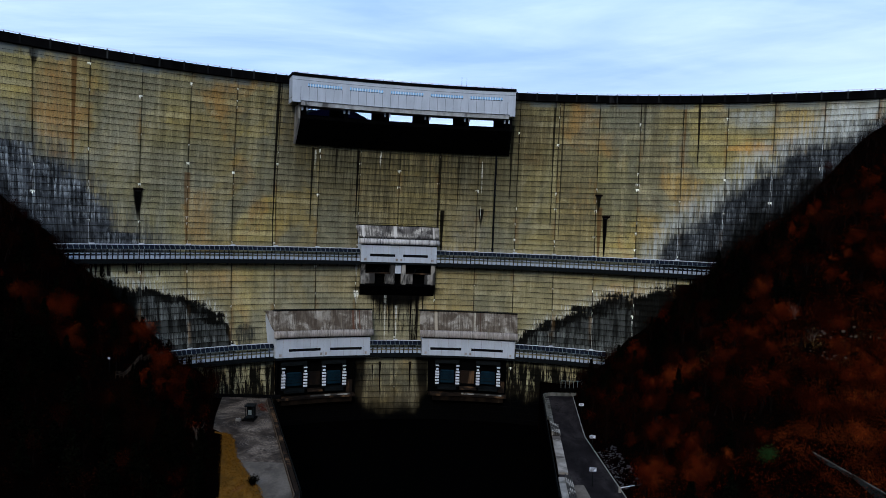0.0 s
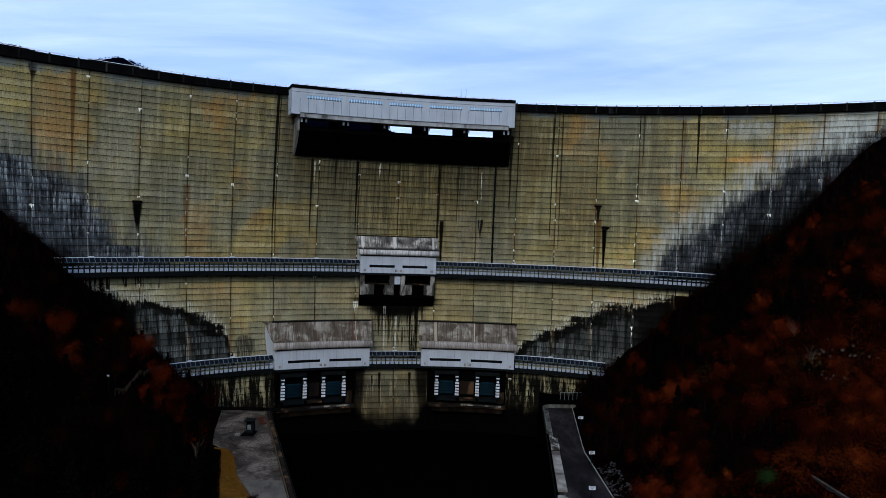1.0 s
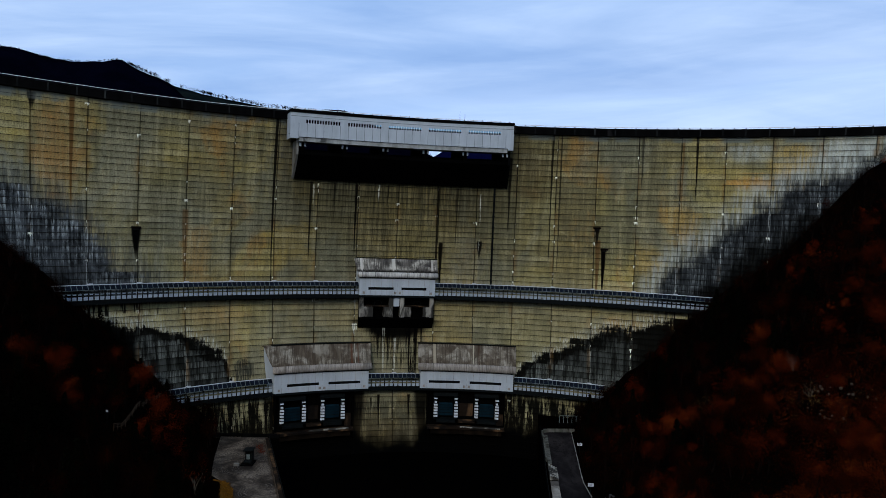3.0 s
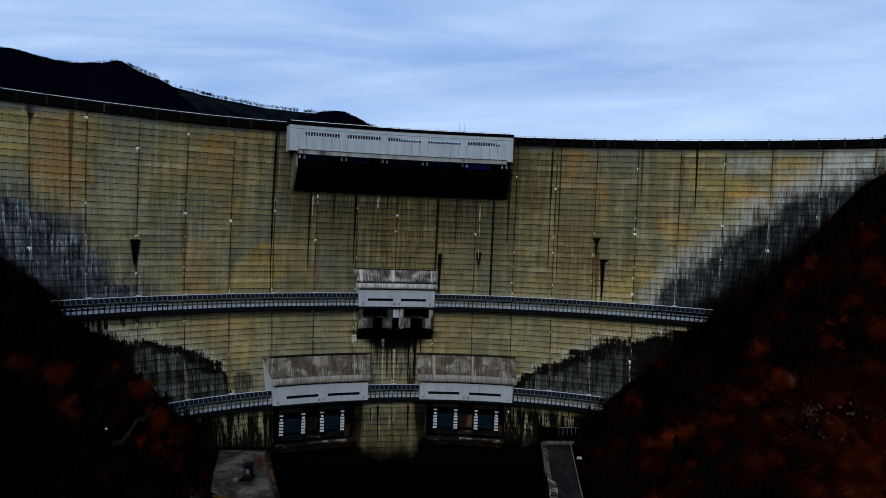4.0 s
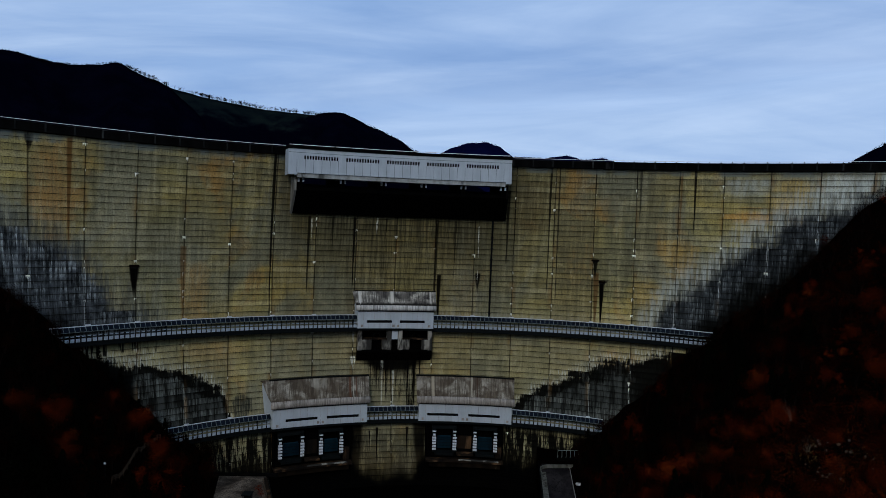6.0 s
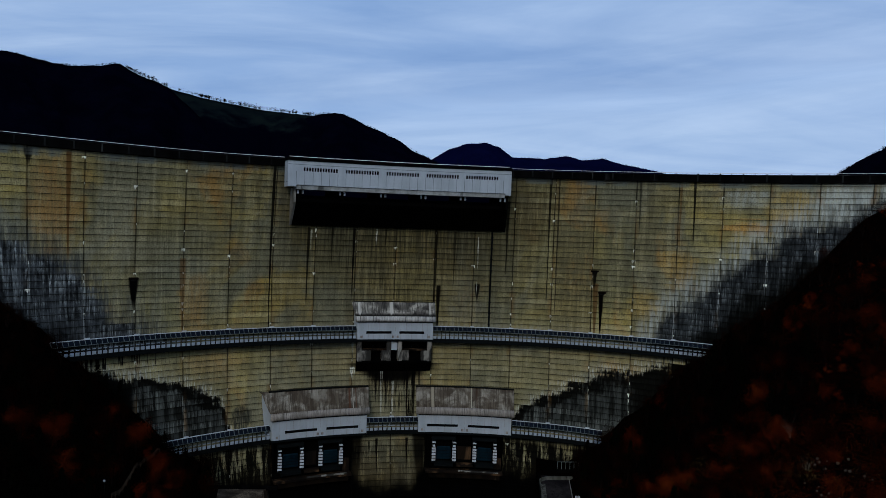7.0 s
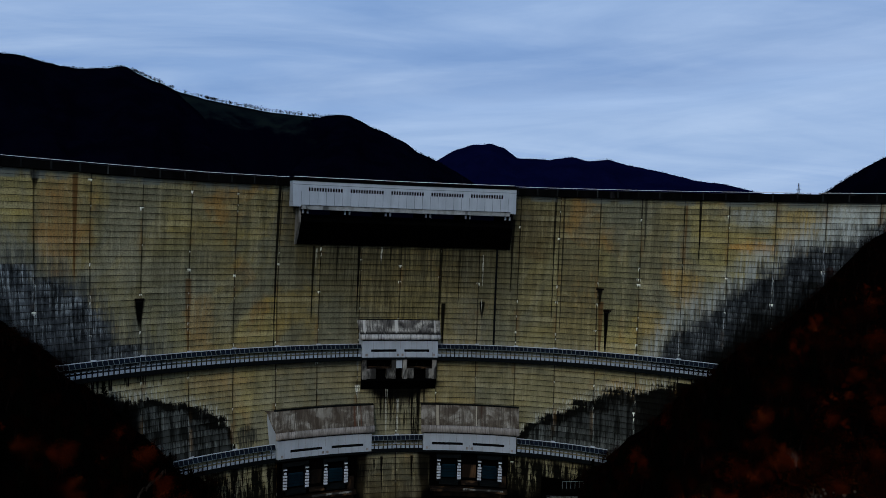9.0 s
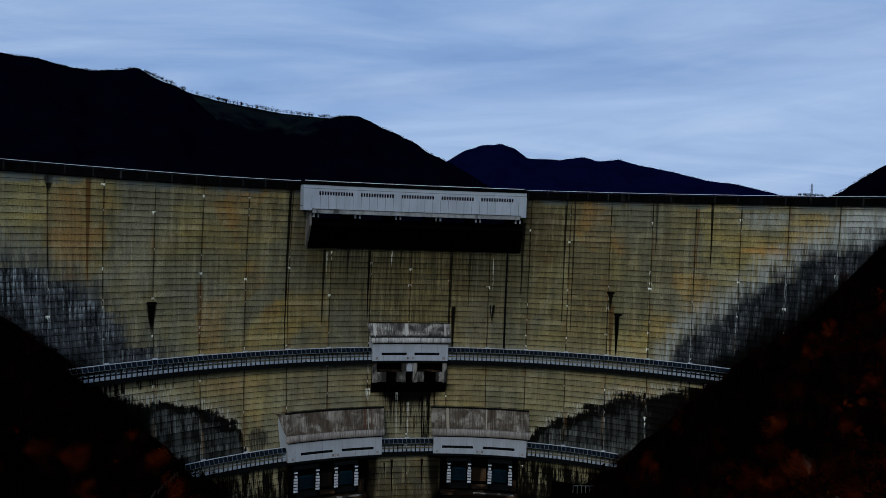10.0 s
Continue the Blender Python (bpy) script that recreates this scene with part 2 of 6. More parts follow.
    # wet growth along both abutments: the height up to which it climbs, by angle
    def climb(pts):
        f = m.math("DIVIDE", m.math("ADD", th, 56.0), 100.0)
        bw = m.t.nodes.new("ShaderNodeRGBToBW")
        m.put(bw.inputs[0], m.ramp(f, [((a + 56.0) / 100.0, h / 120.0) for a, h in pts]))
        return m.math("MULTIPLY", bw.outputs[0], 120.0)

    CLIMB_HIGH = [(-53, 93), (-47.8, 85.2), (-45.5, 79.8), (-43.7, 77.4), (-41.5, 73.7), (-41, 69.3), (-39.9, 64.2), (-38.9, 59.7), (-37.2, 56), (-34.6, 52), (-33, 40),
                  (15, 40), (16.7, 52), (18.1, 58), (19.3, 63.7), (21.5, 67), (23.6, 74.1), (26.1, 82.3), (27.9, 86), (29.5, 91), (31.7, 95.3), (34.5, 98.5), (36.8, 102.5), (42, 110)]
    CLIMB_LOW = [(-46, 46), (-40.9, 41), (-37.7, 39), (-35.5, 37), (-33.3, 34), (-32.3, 32.5), (-30, 29.5), (-29, 27.5), (-28.2, 20), (-27.4, 6), (0.8, 6), (2.0, 15),
                 (3.4, 22), (5.3, 26.4), (7.8, 29.8), (8.4, 31.2), (10.9, 34.9), (13.1, 37), (15.9, 39), (17.5, 41.5), (22, 47)]
    ragged = m.math("SUBTRACT", m.noise(uv, 0.11, 5, 0.6, (1, 0.7, 1)), 0.5)
    teeth = m.math("SUBTRACT", m.noise(uv, 1.0, 5, 0.75, (1.3, 0.07, 1)), 0.5)
    spikes = m.math("SUBTRACT", m.noise(uv, 1.0, 5, 0.78, (0.85, 0.24, 1)), 0.5)
    upper = m.step(z, 45.9, 46.5)
    rside = m.step(th, -12.0, -10.0)
    shift = m.math("MULTIPLY", m.white(m.vec(lift, 5.0, 2.0)), 0.9)
    uvl = m.vec(m.math("ADD", s, shift), z, m.math("MULTIPLY", lift, 0.13))
    g1 = m.noise(uvl, 1.0, 5, 0.75, (2.2, 0.10, 1))
    g2 = m.noise(uv, 1.0, 4, 0.7, (0.45, 0.06, 1))
    jd = m.math("MINIMUM", jx, m.math("SUBTRACT", 1.0, jx))
    seam_lime = m.math("MULTIPLY", m.step(m.math("ADD", jd, m.math("MULTIPLY", teeth, 0.04)), 0.012, 0.034, 1.0, 0.0), m.step(m.noise(m.vec(col, m.math("MULTIPLY", z, 0.08), 9.0), 1.0, 3, 0.6), 0.40, 0.58))
    # above the upper gallery: slate, fading softly into the dry face, block by block
    du = m.math("SUBTRACT", climb(CLIMB_HIGH), z)
    du = m.math("ADD", m.math("ADD", du, m.math("MULTIPLY", ragged, 13.0)), m.math("ADD", m.math("MULTIPLY", teeth, 9.0), m.math("MULTIPLY", patchy, 4.0)))
    wash = m.math("MULTIPLY", m.step(du, -15.0, -2.0), m.step(m.noise(uv, 1.0, 5, 0.7, (0.8, 0.10, 1)), 0.36, 0.60, 0.10, 0.85))
    wash = m.math("MULTIPLY", m.math("MULTIPLY", wash, upper), m.math("MULTIPLY_ADD", rside, 0.75, 0.25))
    base = m.mix(wash, base, (0.33, 0.34, 0.335))
    veil = m.math("MULTIPLY", m.step(du, -9.0, 1.0, 0.0, 0.8), m.step(m.math("ADD", m.math("MULTIPLY", g1, 0.5), m.math("MULTIPLY", g2, 0.5)), 0.40, 0.60))
    base = m.mix(m.math("MULTIPLY", veil, upper), base, (0.075, 0.078, 0.076))
    body = m.mix(m.step(g2, 0.38, 0.62), (0.060, 0.067, 0.084), (0.018, 0.021, 0.028))
    body = m.mix(m.math("MULTIPLY", m.step(blot, 0.42, 0.60), m.math("MULTIPLY_ADD", rside, -0.35, 0.6)), body, (0.095, 0.104, 0.125))
    runs = m.step(m.noise(uv, 1.0, 5, 0.78, (1.35, 0.09, 1)), 0.44, 0.62)
    area = m.step(m.noise(uv, 0.16, 4, 0.6, (1, 0.7, 1), 0.3), 0.38, 0.60, 0.10, 1.0)
    limy = m.math("MAXIMUM", m.math("MULTIPLY", m.math("MULTIPLY", runs, area), m.step(m.math("ADD", lz, m.math("MULTIPLY", spikes, 0.8)), 0.1, 0.9, 0.40, 1.0)), m.math("MULTIPLY", seam_lime, 0.9))
    limy = m.math("MULTIPLY", m.math("MULTIPLY", limy, m.step(du, 24.0, 12.0, 0.02, 0.95)), m.math("MULTIPLY_ADD", m.math("MULTIPLY", rside, m.math("SUBTRACT", 1.0, seam_lime)), -0.55, 1.0))
    body = m.mix(m.math("MULTIPLY", rside, 0.45), body, (0.012, 0.014, 0.018))
    body = m.mix(limy, body, (0.36, 0.39, 0.43))
    body = m.mix(m.step(m.math("ADD", m.math("ADD", du, m.math("MULTIPLY", teeth, 8.0)), m.math("MULTIPLY", rside, 8.0)), 18.0, 28.0), body, (0.0045, 0.005, 0.006))
    base = m.mix(m.math("MULTIPLY", m.step(du, -1.0, 5.0, 0.0, 0.94), upper), base, body)
    # below it: a crisp black crown of spikes, then slate with lime
    dl = m.math("SUBTRACT", climb(CLIMB_LOW), z)
    dl = m.math("ADD", m.math("ADD", dl, m.math("MULTIPLY", ragged, 8.0)), m.math("ADD", m.math("MULTIPLY", spikes, 6.5), m.math("ADD", m.math("MULTIPLY", teeth, 5.0), m.math("MULTIPLY", patchy, 2.8))))
    lower = m.math("MULTIPLY", m.math("SUBTRACT", 1.0, upper), m.step(z, 13.5, 15.5))
    splash = m.math("MULTIPLY", m.step(dl, -4.5, -0.5, 0.0, 0.8), m.step(hair, 0.46, 0.58))
    base = m.mix(m.math("MULTIPLY", splash, lower), base, (0.38, 0.38, 0.36))
    slate = m.mix(m.step(m.math("ADD", g2, m.math("MULTIPLY", ragged, 0.4)), 0.40, 0.60), (0.072, 0.078, 0.080), (0.016, 0.018, 0.020))
    slate = m.mix(m.math("MULTIPLY", m.math("MAXIMUM", m.math("MULTIPLY", m.math("MULTIPLY", runs, m.step(patchy, -0.25, 0.35, 0.05, 1.0)), 0.42), m.math("MULTIPLY", seam_lime, 1.0)), 0.85), slate, (0.33, 0.35, 0.35))
    crown = m.math("MULTIPLY", m.step(m.math("ADD", dl, m.math("MULTIPLY", ragged, 5.0)), 5.4, 3.2), m.step(g2, 0.34, 0.46, 0.55, 1.0))
    slate = m.mix(m.math("MULTIPLY", crown, m.math("SUBTRACT", 1.0, m.math("MULTIPLY", seam_lime, 0.8))), slate, (0.0055, 0.006, 0.0065))
    # near black at the outermost angles, towards the banks
    far_in = m.math("MAXIMUM", m.step(m.math("ADD", th, m.math("MULTIPLY", teeth, 1.2)), -36.9, -37.5), m.step(th, 14.0, 16.0))
    slate = m.mix(m.math("MULTIPLY", far_in, 0.93), slate, (0.004, 0.0045, 0.005))
    base = m.mix(m.math("MULTIPLY", m.step(dl, -0.7, 1.0, 0.0, 0.95), lower), base, slate)
    # a lone slate patch beside the lower house
    lone = m.math("ADD", m.math("POWER", m.math("DIVIDE", m.math("ADD", th, 26.9), 1.1), 2.0), m.math("POWER", m.math("DIVIDE", m.math("SUBTRACT", z, 20.0), 4.2), 2.0))
    lone = m.math("MULTIPLY", m.step(m.math("ADD", lone, m.math("MULTIPLY", spikes, 2.0)), 1.2, 0.6, 0.0, 0.8), m.step(hair, 0.40, 0.55, 0.35, 1.0))
    base = m.mix(lone, base, (0.05, 0.052, 0.048))
    # short drips under the upper gallery, near the banks
    inside = m.math("MAXIMUM", m.math("SUBTRACT", -31.5, th), m.math("SUBTRACT", th, 17.0))
    under = m.math("MULTIPLY", m.math("MULTIPLY", m.step(m.math("ADD", z, m.math("MULTIPLY", ragged, 5.0)), 41.0, 42.0), m.step(z, 46.4, 46.0)), m.math("MULTIPLY", m.step(m.noise(uv, 1.0, 3, 0.6, (0.75, 0.02, 1)), 0.54, 0.59), m.step(inside, -1.0, 3.0)))
    base = m.mix(m.math("MULTIPLY", under, 0.92), base, (0.010, 0.010, 0.010))
    # run-off below the lower gallery
    low = m.math("MULTIPLY", m.step(m.math("ADD", z, m.math("MULTIPLY", teeth, 10.0)), m.step(m.math("ABSOLUTE", m.math("ADD", th, 11.0)), 10.0, 13.0, 9.5, 12.5), m.step(m.math("ABSOLUTE", m.math("ADD", th, 11.0)), 10.0, 13.0, 4.5, 8.0)), m.step(m.noise(uv, 1.0, 5, 0.78, (0.5, 0.05, 1)), 0.41, 0.49, 0.0, 0.95))
    base = m.mix(m.math("MULTIPLY", low, m.step(m.math("ABSOLUTE", m.math("ADD", th, 11.0)), 2.5, 5.0, 0.45, 1.0)), base, (0.010, 0.0095, 0.008))
    # dirt along contraction joints, lime bleeding beside them
    jn = m.noise(m.vec(col, m.math("MULTIPLY", z, 0.05), 0), 1.0, 3, 0.6)
    base = m.mix(m.math("MULTIPLY", m.step(m.math("ADD", jd, m.math("MULTIPLY", teeth, 0.02)), 0.005, 0.024, 1.0, 0.0), m.step(jn, 0.40, 0.6, 0.25, 0.9)), base, (0.22, 0.20, 0.17), "MULTIPLY")
    node = m.math("ROUND", m.math("ADD", col, jx))
    q1, q2 = m.white(m.vec(node, lift, 11.0)), m.white(m.vec(node, lift, 17.0))
    side = m.math("ABSOLUTE", m.math("ADD", m.math("SUBTRACT", jx, m.math("ROUND", jx)), m.math("MULTIPLY", m.math("SUBTRACT", q2, 0.5), 0.035)))
    wide = m.math("MULTIPLY_ADD", m.math("POWER", q2, 3.0), 0.05, 0.006)
    limes = m.math("MULTIPLY", m.step(m.math("DIVIDE", side, wide), 0.5, 1.3, 1.0, 0.0), m.step(q1, 0.76, 0.80))
    drip = m.noise(uv, 1.0, 3, 0.6, (3.2, 0.10, 1))
    limes = m.math("MULTIPLY", limes, m.step(m.math("ADD", m.math("MULTIPLY", lz, 0.5), m.math("MULTIPLY", drip, 1.4)), 1.0, 1.15))
    base = m.mix(m.math("MULTIPLY", limes, m.step(q2, 0.0, 0.6, 0.45, 0.95)), base, (0.66, 0.66, 0.62))
    # rust bleeding along some joints
    bleed = m.math("MULTIPLY", m.step(m.math("ADD", jd, m.math("MULTIPLY", teeth, 0.22)), 0.0, 0.12, 0.5, 0.0), m.step(m.noise(m.vec(col, m.math("MULTIPLY", z, 0.06), 4.0), 1.0, 3, 0.6), 0.52, 0.64))
    base = m.mix(bleed, base, (0.22, 0.115, 0.035))
    # single long drips, some painted shade: angle, width, top, bottom, strength
    RUST_RUNS = [
        (-42.4, 0.22, 109, 76, 0.9), (10.9, 0.3, 70, 50, 0.8), (19.3, 0.12, 108, 80, 0.6), (-32.6, 0.3, 76, 50, 0.6)]
    CREST_DRIPS = [
        (-24.2, 0.16, 109, 48, 0.85), (-20.4, 0.16, 88, 60, 0.75), (-15.6, 0.16, 88, 62, 0.85), (-17.9, 0.12, 88, 74, 0.6), (-12.2, 0.13, 88, 80, 0.7),
        (-6.65, 0.2, 88, 54, 0.7), (-4.6, 0.13, 88, 66, 0.6), (1.1, 0.2, 100, 72, 0.7), (5.65, 0.13, 109, 62, 0.75), (6.6, 0.1, 109, 58, 0.6),
        (15.2, 0.14, 109, 90, 0.5), (20.65, 0.13, 109, 86, 0.85), (-45.4, 0.35, 109, 104, 0.9)]
    # 0.8 wide: painted shade beside the gate bays; 4.7 wide: house shade and stain
    FACE_DRIPS_AND_SHADE = [
        (-37, 0.46, 69.6, 60, 1), (11.5, 0.26, 67, 50.5, 1), (10.75, 0.28, 75, 68, 0.85), (-9.35, 0.13, 36, 14, 0.85), (-8.6, 0.2, 36, 16, 0.85), (-8, 0.1, 35, 22, 0.8),
        (-11.7, 0.12, 35, 20, 0.8), (-10.9, 4.7, 37, 28.5, 0.96), (-12.75, 0.1, 33, 22, 0.8), (-1.95, 0.3, 68, 61, 0.85), (-6.2, 0.25, 67, 50, 0.9),
        (-14.9, 0.8, 11, -9, 0.85), (-7.9, 0.8, 11, -9, 0.85), (-12.6, 0.12, 9, -4, 0.9), (-9.3, 0.14, 9, -2, 0.9), (-13.4, 0.1, 8, 1, 0.8), (-13.1, 0.16, 38, 30, 0.7)]
    # streaked stains, with shade painted under the upper house and the spillway
    SHADE_AND_GRIME_FANS = [
        (-9, 0.85, 36, 13, 1), (-13, 0.9, 37, 24, 0.9), (-11, 3.4, 39, 19, 0.85), (-11, 10.5, 89, 60, 0.28)]
    LIME_RUNS = [
        (-10.92, 0.16, 30, 17, 0.5), (-12.15, 0.12, 34, 17, 0.45), (-15.3, 0.3, 35.5, 31, 0.9), (-15.3, 0.16, 46, 40, 0.5), (-2, 0.07, 86, 64, 0.6),
        (-13.2, 0.12, 88, 82, 0.6), (-20.1, 0.1, 87, 78, 0.5)]
    kinds = [(0, d) for d in RUST_RUNS] + [(1, d) for d in CREST_DRIPS + FACE_DRIPS_AND_SHADE] + [(2, d) for d in SHADE_AND_GRIME_FANS] + [(3, d) for d in LIME_RUNS]
    for kind, (a, w, top, bot, k) in kinds:
        wob = m.math("ADD", th, m.math("MULTIPLY", teeth, 0.25))
        taper = m.step(z, bot, top, w * 0.35, w)
        across = m.math("ABSOLUTE", m.math("SUBTRACT", wob, a))
        f = m.math("MULTIPLY", m.step(m.math("DIVIDE", across, taper), 0.6, 1.25, 1.0, 0.0), m.math("MULTIPLY", m.step(z, bot - 1.5, bot + 3), m.step(z, top + 0.4, top - 0.4)))
        if kind == 2:
            f = m.math("MULTIPLY", f, m.step(m.math("ADD", m.math("MULTIPLY", hair, 0.4), m.math("MULTIPLY", st, 0.6)), 0.47, 0.58))
        if kind == 3:
            f = m.math("MULTIPLY", f, m.step(hair, 0.42, 0.52))
        base = m.mix(m.math("MULTIPLY", f, k), base, {0: (0.17, 0.085, 0.03), 3: (0.52, 0.52, 0.50)}.get(kind, (0.009, 0.008, 0.007)))
    # dirt hanging below each lift joint, darker line on it
    hang = m.noise(uvl, 1.0, 5, 0.75, (2.3, 0.04, 1))
    some = m.step(m.noise(m.vec(m.math("MULTIPLY", s, 0.05), lift, 2.0), 1.0, 3, 0.6), 0.38, 0.60, 0.25, 0.95)
    edge = m.math("MULTIPLY", m.step(m.math("ADD", lz, m.math("MULTIPLY", m.math("SUBTRACT", hang, 0.5), 0.9)), 0.45, 1.10), some)
    base = m.mix(edge, base, (0.56, 0.54, 0.49), "MULTIPLY")
    broken = m.step(m.noise(m.vec(m.math("MULTIPLY", s, 0.16), m.math("MULTIPLY", lift, 3.7), 1.0), 1.0, 4, 0.7), 0.34, 0.56, 0.45, 0.95)
    lines = m.math("MULTIPLY", m.step(m.math("MINIMUM", lz, m.math("SUBTRACT", 1.0, lz)), 0.022, 0.050, 1.0, 0.0), broken)
    base = m.mix(lines, base, (0.07, 0.06, 0.05), "MULTIPLY")
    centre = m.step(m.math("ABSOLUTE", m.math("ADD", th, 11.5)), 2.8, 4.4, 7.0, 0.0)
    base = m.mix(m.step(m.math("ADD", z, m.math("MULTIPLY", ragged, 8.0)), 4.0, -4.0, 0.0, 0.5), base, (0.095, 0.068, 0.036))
    # near black towards the foot: the basin's shade put into the colour
    toe_shade = m.step(m.math("ADD", m.math("ADD", z, centre), m.math("MULTIPLY", ragged, 12.0)), 3.4, -4.0, 0.0, 0.995)
    base = m.mix(toe_shade, base, (0.002, 0.002, 0.0018))

    cap = m.math("MULTIPLY", m.step(z, 106.6, 107.3), m.step(m.noise(uv, 0.10, 4, 0.6, (1, 0.3, 1)), 0.44, 0.58, 0.0, 0.8))
    base = m.mix(cap, base, (0.15, 0.165, 0.165))

    # more contrast: dark colours darker, pale ones paler, blue lowered
    grey_of = m.t.nodes.new("ShaderNodeRGBToBW")
    m.put(grey_of.inputs[0], base)
    gain = m.math("MULTIPLY", m.math("POWER", m.math("DIVIDE", grey_of.outputs[0], 0.20), 0.66), 1.07)
    base = m.mix(1.0, base, m.vec(gain, gain, m.math("MULTIPLY", gain, 0.86)), "MULTIPLY")
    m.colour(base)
    m.bump(m.math("ADD", fine, m.math("MULTIPLY", st, 0.6)), 0.22, 0.05)
    return m.mat


def simple(name, c1, c2, scale, rough=0.8, metal=0.0, spec=0.06, streak=(1, 1, 1), c3=None, t3=(0.6, 0.75), bump=0.3, bd=0.02, lo=0.35, hi=0.65, speck=0.5):
    m = Nodes(name, rough, metal, spec)
    a = m.noise(m.coord, scale, 5, 0.6, streak)
    c = m.mix(m.step(a, lo, hi), c1, c2)
    f = m.noise(m.coord, scale * 7.3, 4, 0.65, streak)
    c = m.mix(m.step(f, 0.40, 0.80, 0.0, speck), c, tuple(v * 0.55 for v in c1))
    if c3:
        g = m.noise(m.coord, scale * 0.45, 4, 0.6, streak, 0.5)
        c = m.mix(m.step(g, *t3, 0.0, 0.9), c, c3)
    m.colour(c)
    if bump:
        m.bump(m.math("ADD", a, f), bump, bd)
    m.rough(m.step(f, 0.2, 0.8, rough * 0.85, min(1.0, rough * 1.1)))
    return m.mat


def sheet_metal(name, c1, c2, dirt, axis_scale, amount, lime=None, lo=0.56, runs=(), foot=None):
    """Weathered ribbed sheet: vertical run-off, dirt and pale patches."""
    m = Nodes(name, 0.65, 0.0, 0.10)
    X = m.xyz(m.coord)
    th = m.math("MULTIPLY", m.math("ARCTAN2", m.math("SUBTRACT", X[0], CX), m.math("SUBTRACT", X[1], CY)), 200.0)
    uv = m.vec(th, X[2], 0)
    a = m.noise(uv, 0.5, 5, 0.65, (1, 0.25, 1), 0.4)
    c = m.mix(m.step(a, 0.42, 0.60), c1, c2)
    st = m.noise(uv, 1.0, 5, 0.75, (2.8, 0.10, 1))
    c = m.mix(m.step(st, 0.44, 0.66, 0.0, amount), c, dirt)
    b = m.noise(uv, 0.16, 4, 0.6, (1, 0.8, 1), 0.3)
    c = m.mix(m.step(b, 0.56, 0.68, 0.0, amount * 0.8), c, lime or tuple(min(1, v * 1.9) for v in c2))
    if lime:
        e = m.noise(uv, 1.0, 4, 0.55, (0.17, 0.26, 1), 0.4)
        c = m.mix(m.math("MULTIPLY", m.step(e, lo - 0.06, lo + 0.18), m.step(st, 0.38, 0.58, 1.0, 0.1)), c, lime)
    for a, w, k in runs:
        d = m.math("ABSOLUTE", m.math("SUBTRACT", m.math("ADD", th, m.math("MULTIPLY", st, 0.6)), radians(a) * 200.0))
        c = m.mix(m.step(d, w * 0.4, w, 0.85, 0.0), c, k)
    if foot:
        low = m.step(m.math("ADD", X[2], m.math("MULTIPLY", m.math("SUBTRACT", st, 0.5), 3.0)), foot[0], foot[1], 0.0, 1.0)
        c = m.mix(m.math("SUBTRACT", 1.0, low), c, dirt)
    rib = m.math("SINE", m.math("MULTIPLY", th, axis_scale))
    m.colour(c)
    m.bump(m.math("ADD", rib, m.math("MULTIPLY", st, 0.5)), 0.35, 0.04)
    return m.mat


M = {}
M["dam"] = dam_concrete()
M["joint"] = simple("dark_joint", (0.006, 0.005, 0.004), (0.003, 0.0025, 0.002), 0.4, spec=0.05)
M["parapet"] = simple("near_black_concrete", (0.0045, 0.0043, 0.0042), (0.002, 0.002, 0.002), 0.25, spec=0.0, streak=(1, 1, 0.3), c3=(0.020, 0.019, 0.018), t3=(0.62, 0.75))
M["coping"] = simple("weathered_dark_coping", (0.016, 0.017, 0.016), (0.006, 0.006, 0.006), 0.4, spec=0.0, streak=(1, 1, 0.4), c3=(0.045, 0.048, 0.044), t3=(0.56, 0.68))
M["concrete"] = simple("pale_concrete", (0.27, 0.255, 0.215), (0.19, 0.178, 0.15), 0.35, streak=(1, 1, 0.35), c3=(0.10, 0.092, 0.075), t3=(0.52, 0.7))
M["grimy"] = simple("grimy_concrete", (0.100, 0.055, 0.026), (0.022, 0.014, 0.008), 0.3, streak=(1, 1, 0.3), c3=(0.003, 0.0026, 0.0022), t3=(0.36, 0.48), lo=0.42, hi=0.6)
# near black: shade of overhangs, recesses and basin walls put into the colour
M["shaded_concrete"] = simple("shade_black_concrete", (0.0018, 0.0017, 0.0016), (0.001, 0.001, 0.001), 0.2, spec=0.0, streak=(1, 1, 0.3))
M["dark_apron"] = simple("dark_streaked_concrete", (0.012, 0.008, 0.005), (0.003, 0.0024, 0.002), 0.35, spec=0.0, streak=(1, 1, 0.35), c3=(0.055, 0.042, 0.026), t3=(0.60, 0.70))
M["white"] = simple("white_cladding", (0.44, 0.474, 0.488), (0.375, 0.405, 0.418), 0.35, rough=0.5, streak=(1, 1, 0.25), bump=0.05, speck=0.16)
M["white_rail"] = simple("pale_painted_steel", (0.62, 0.64, 0.66), (0.50, 0.52, 0.54), 0.8, rough=0.5, bump=0.05)
M["bright_rail"] = simple("white_crest_rail", (0.86, 0.86, 0.84), (0.74, 0.74, 0.72), 0.8, rough=0.45, bump=0.05)
M["panel"] = simple("pale_infill_panel", (0.40, 0.45, 0.48), (0.30, 0.34, 0.375), 0.9, rough=0.45, bump=0.05)
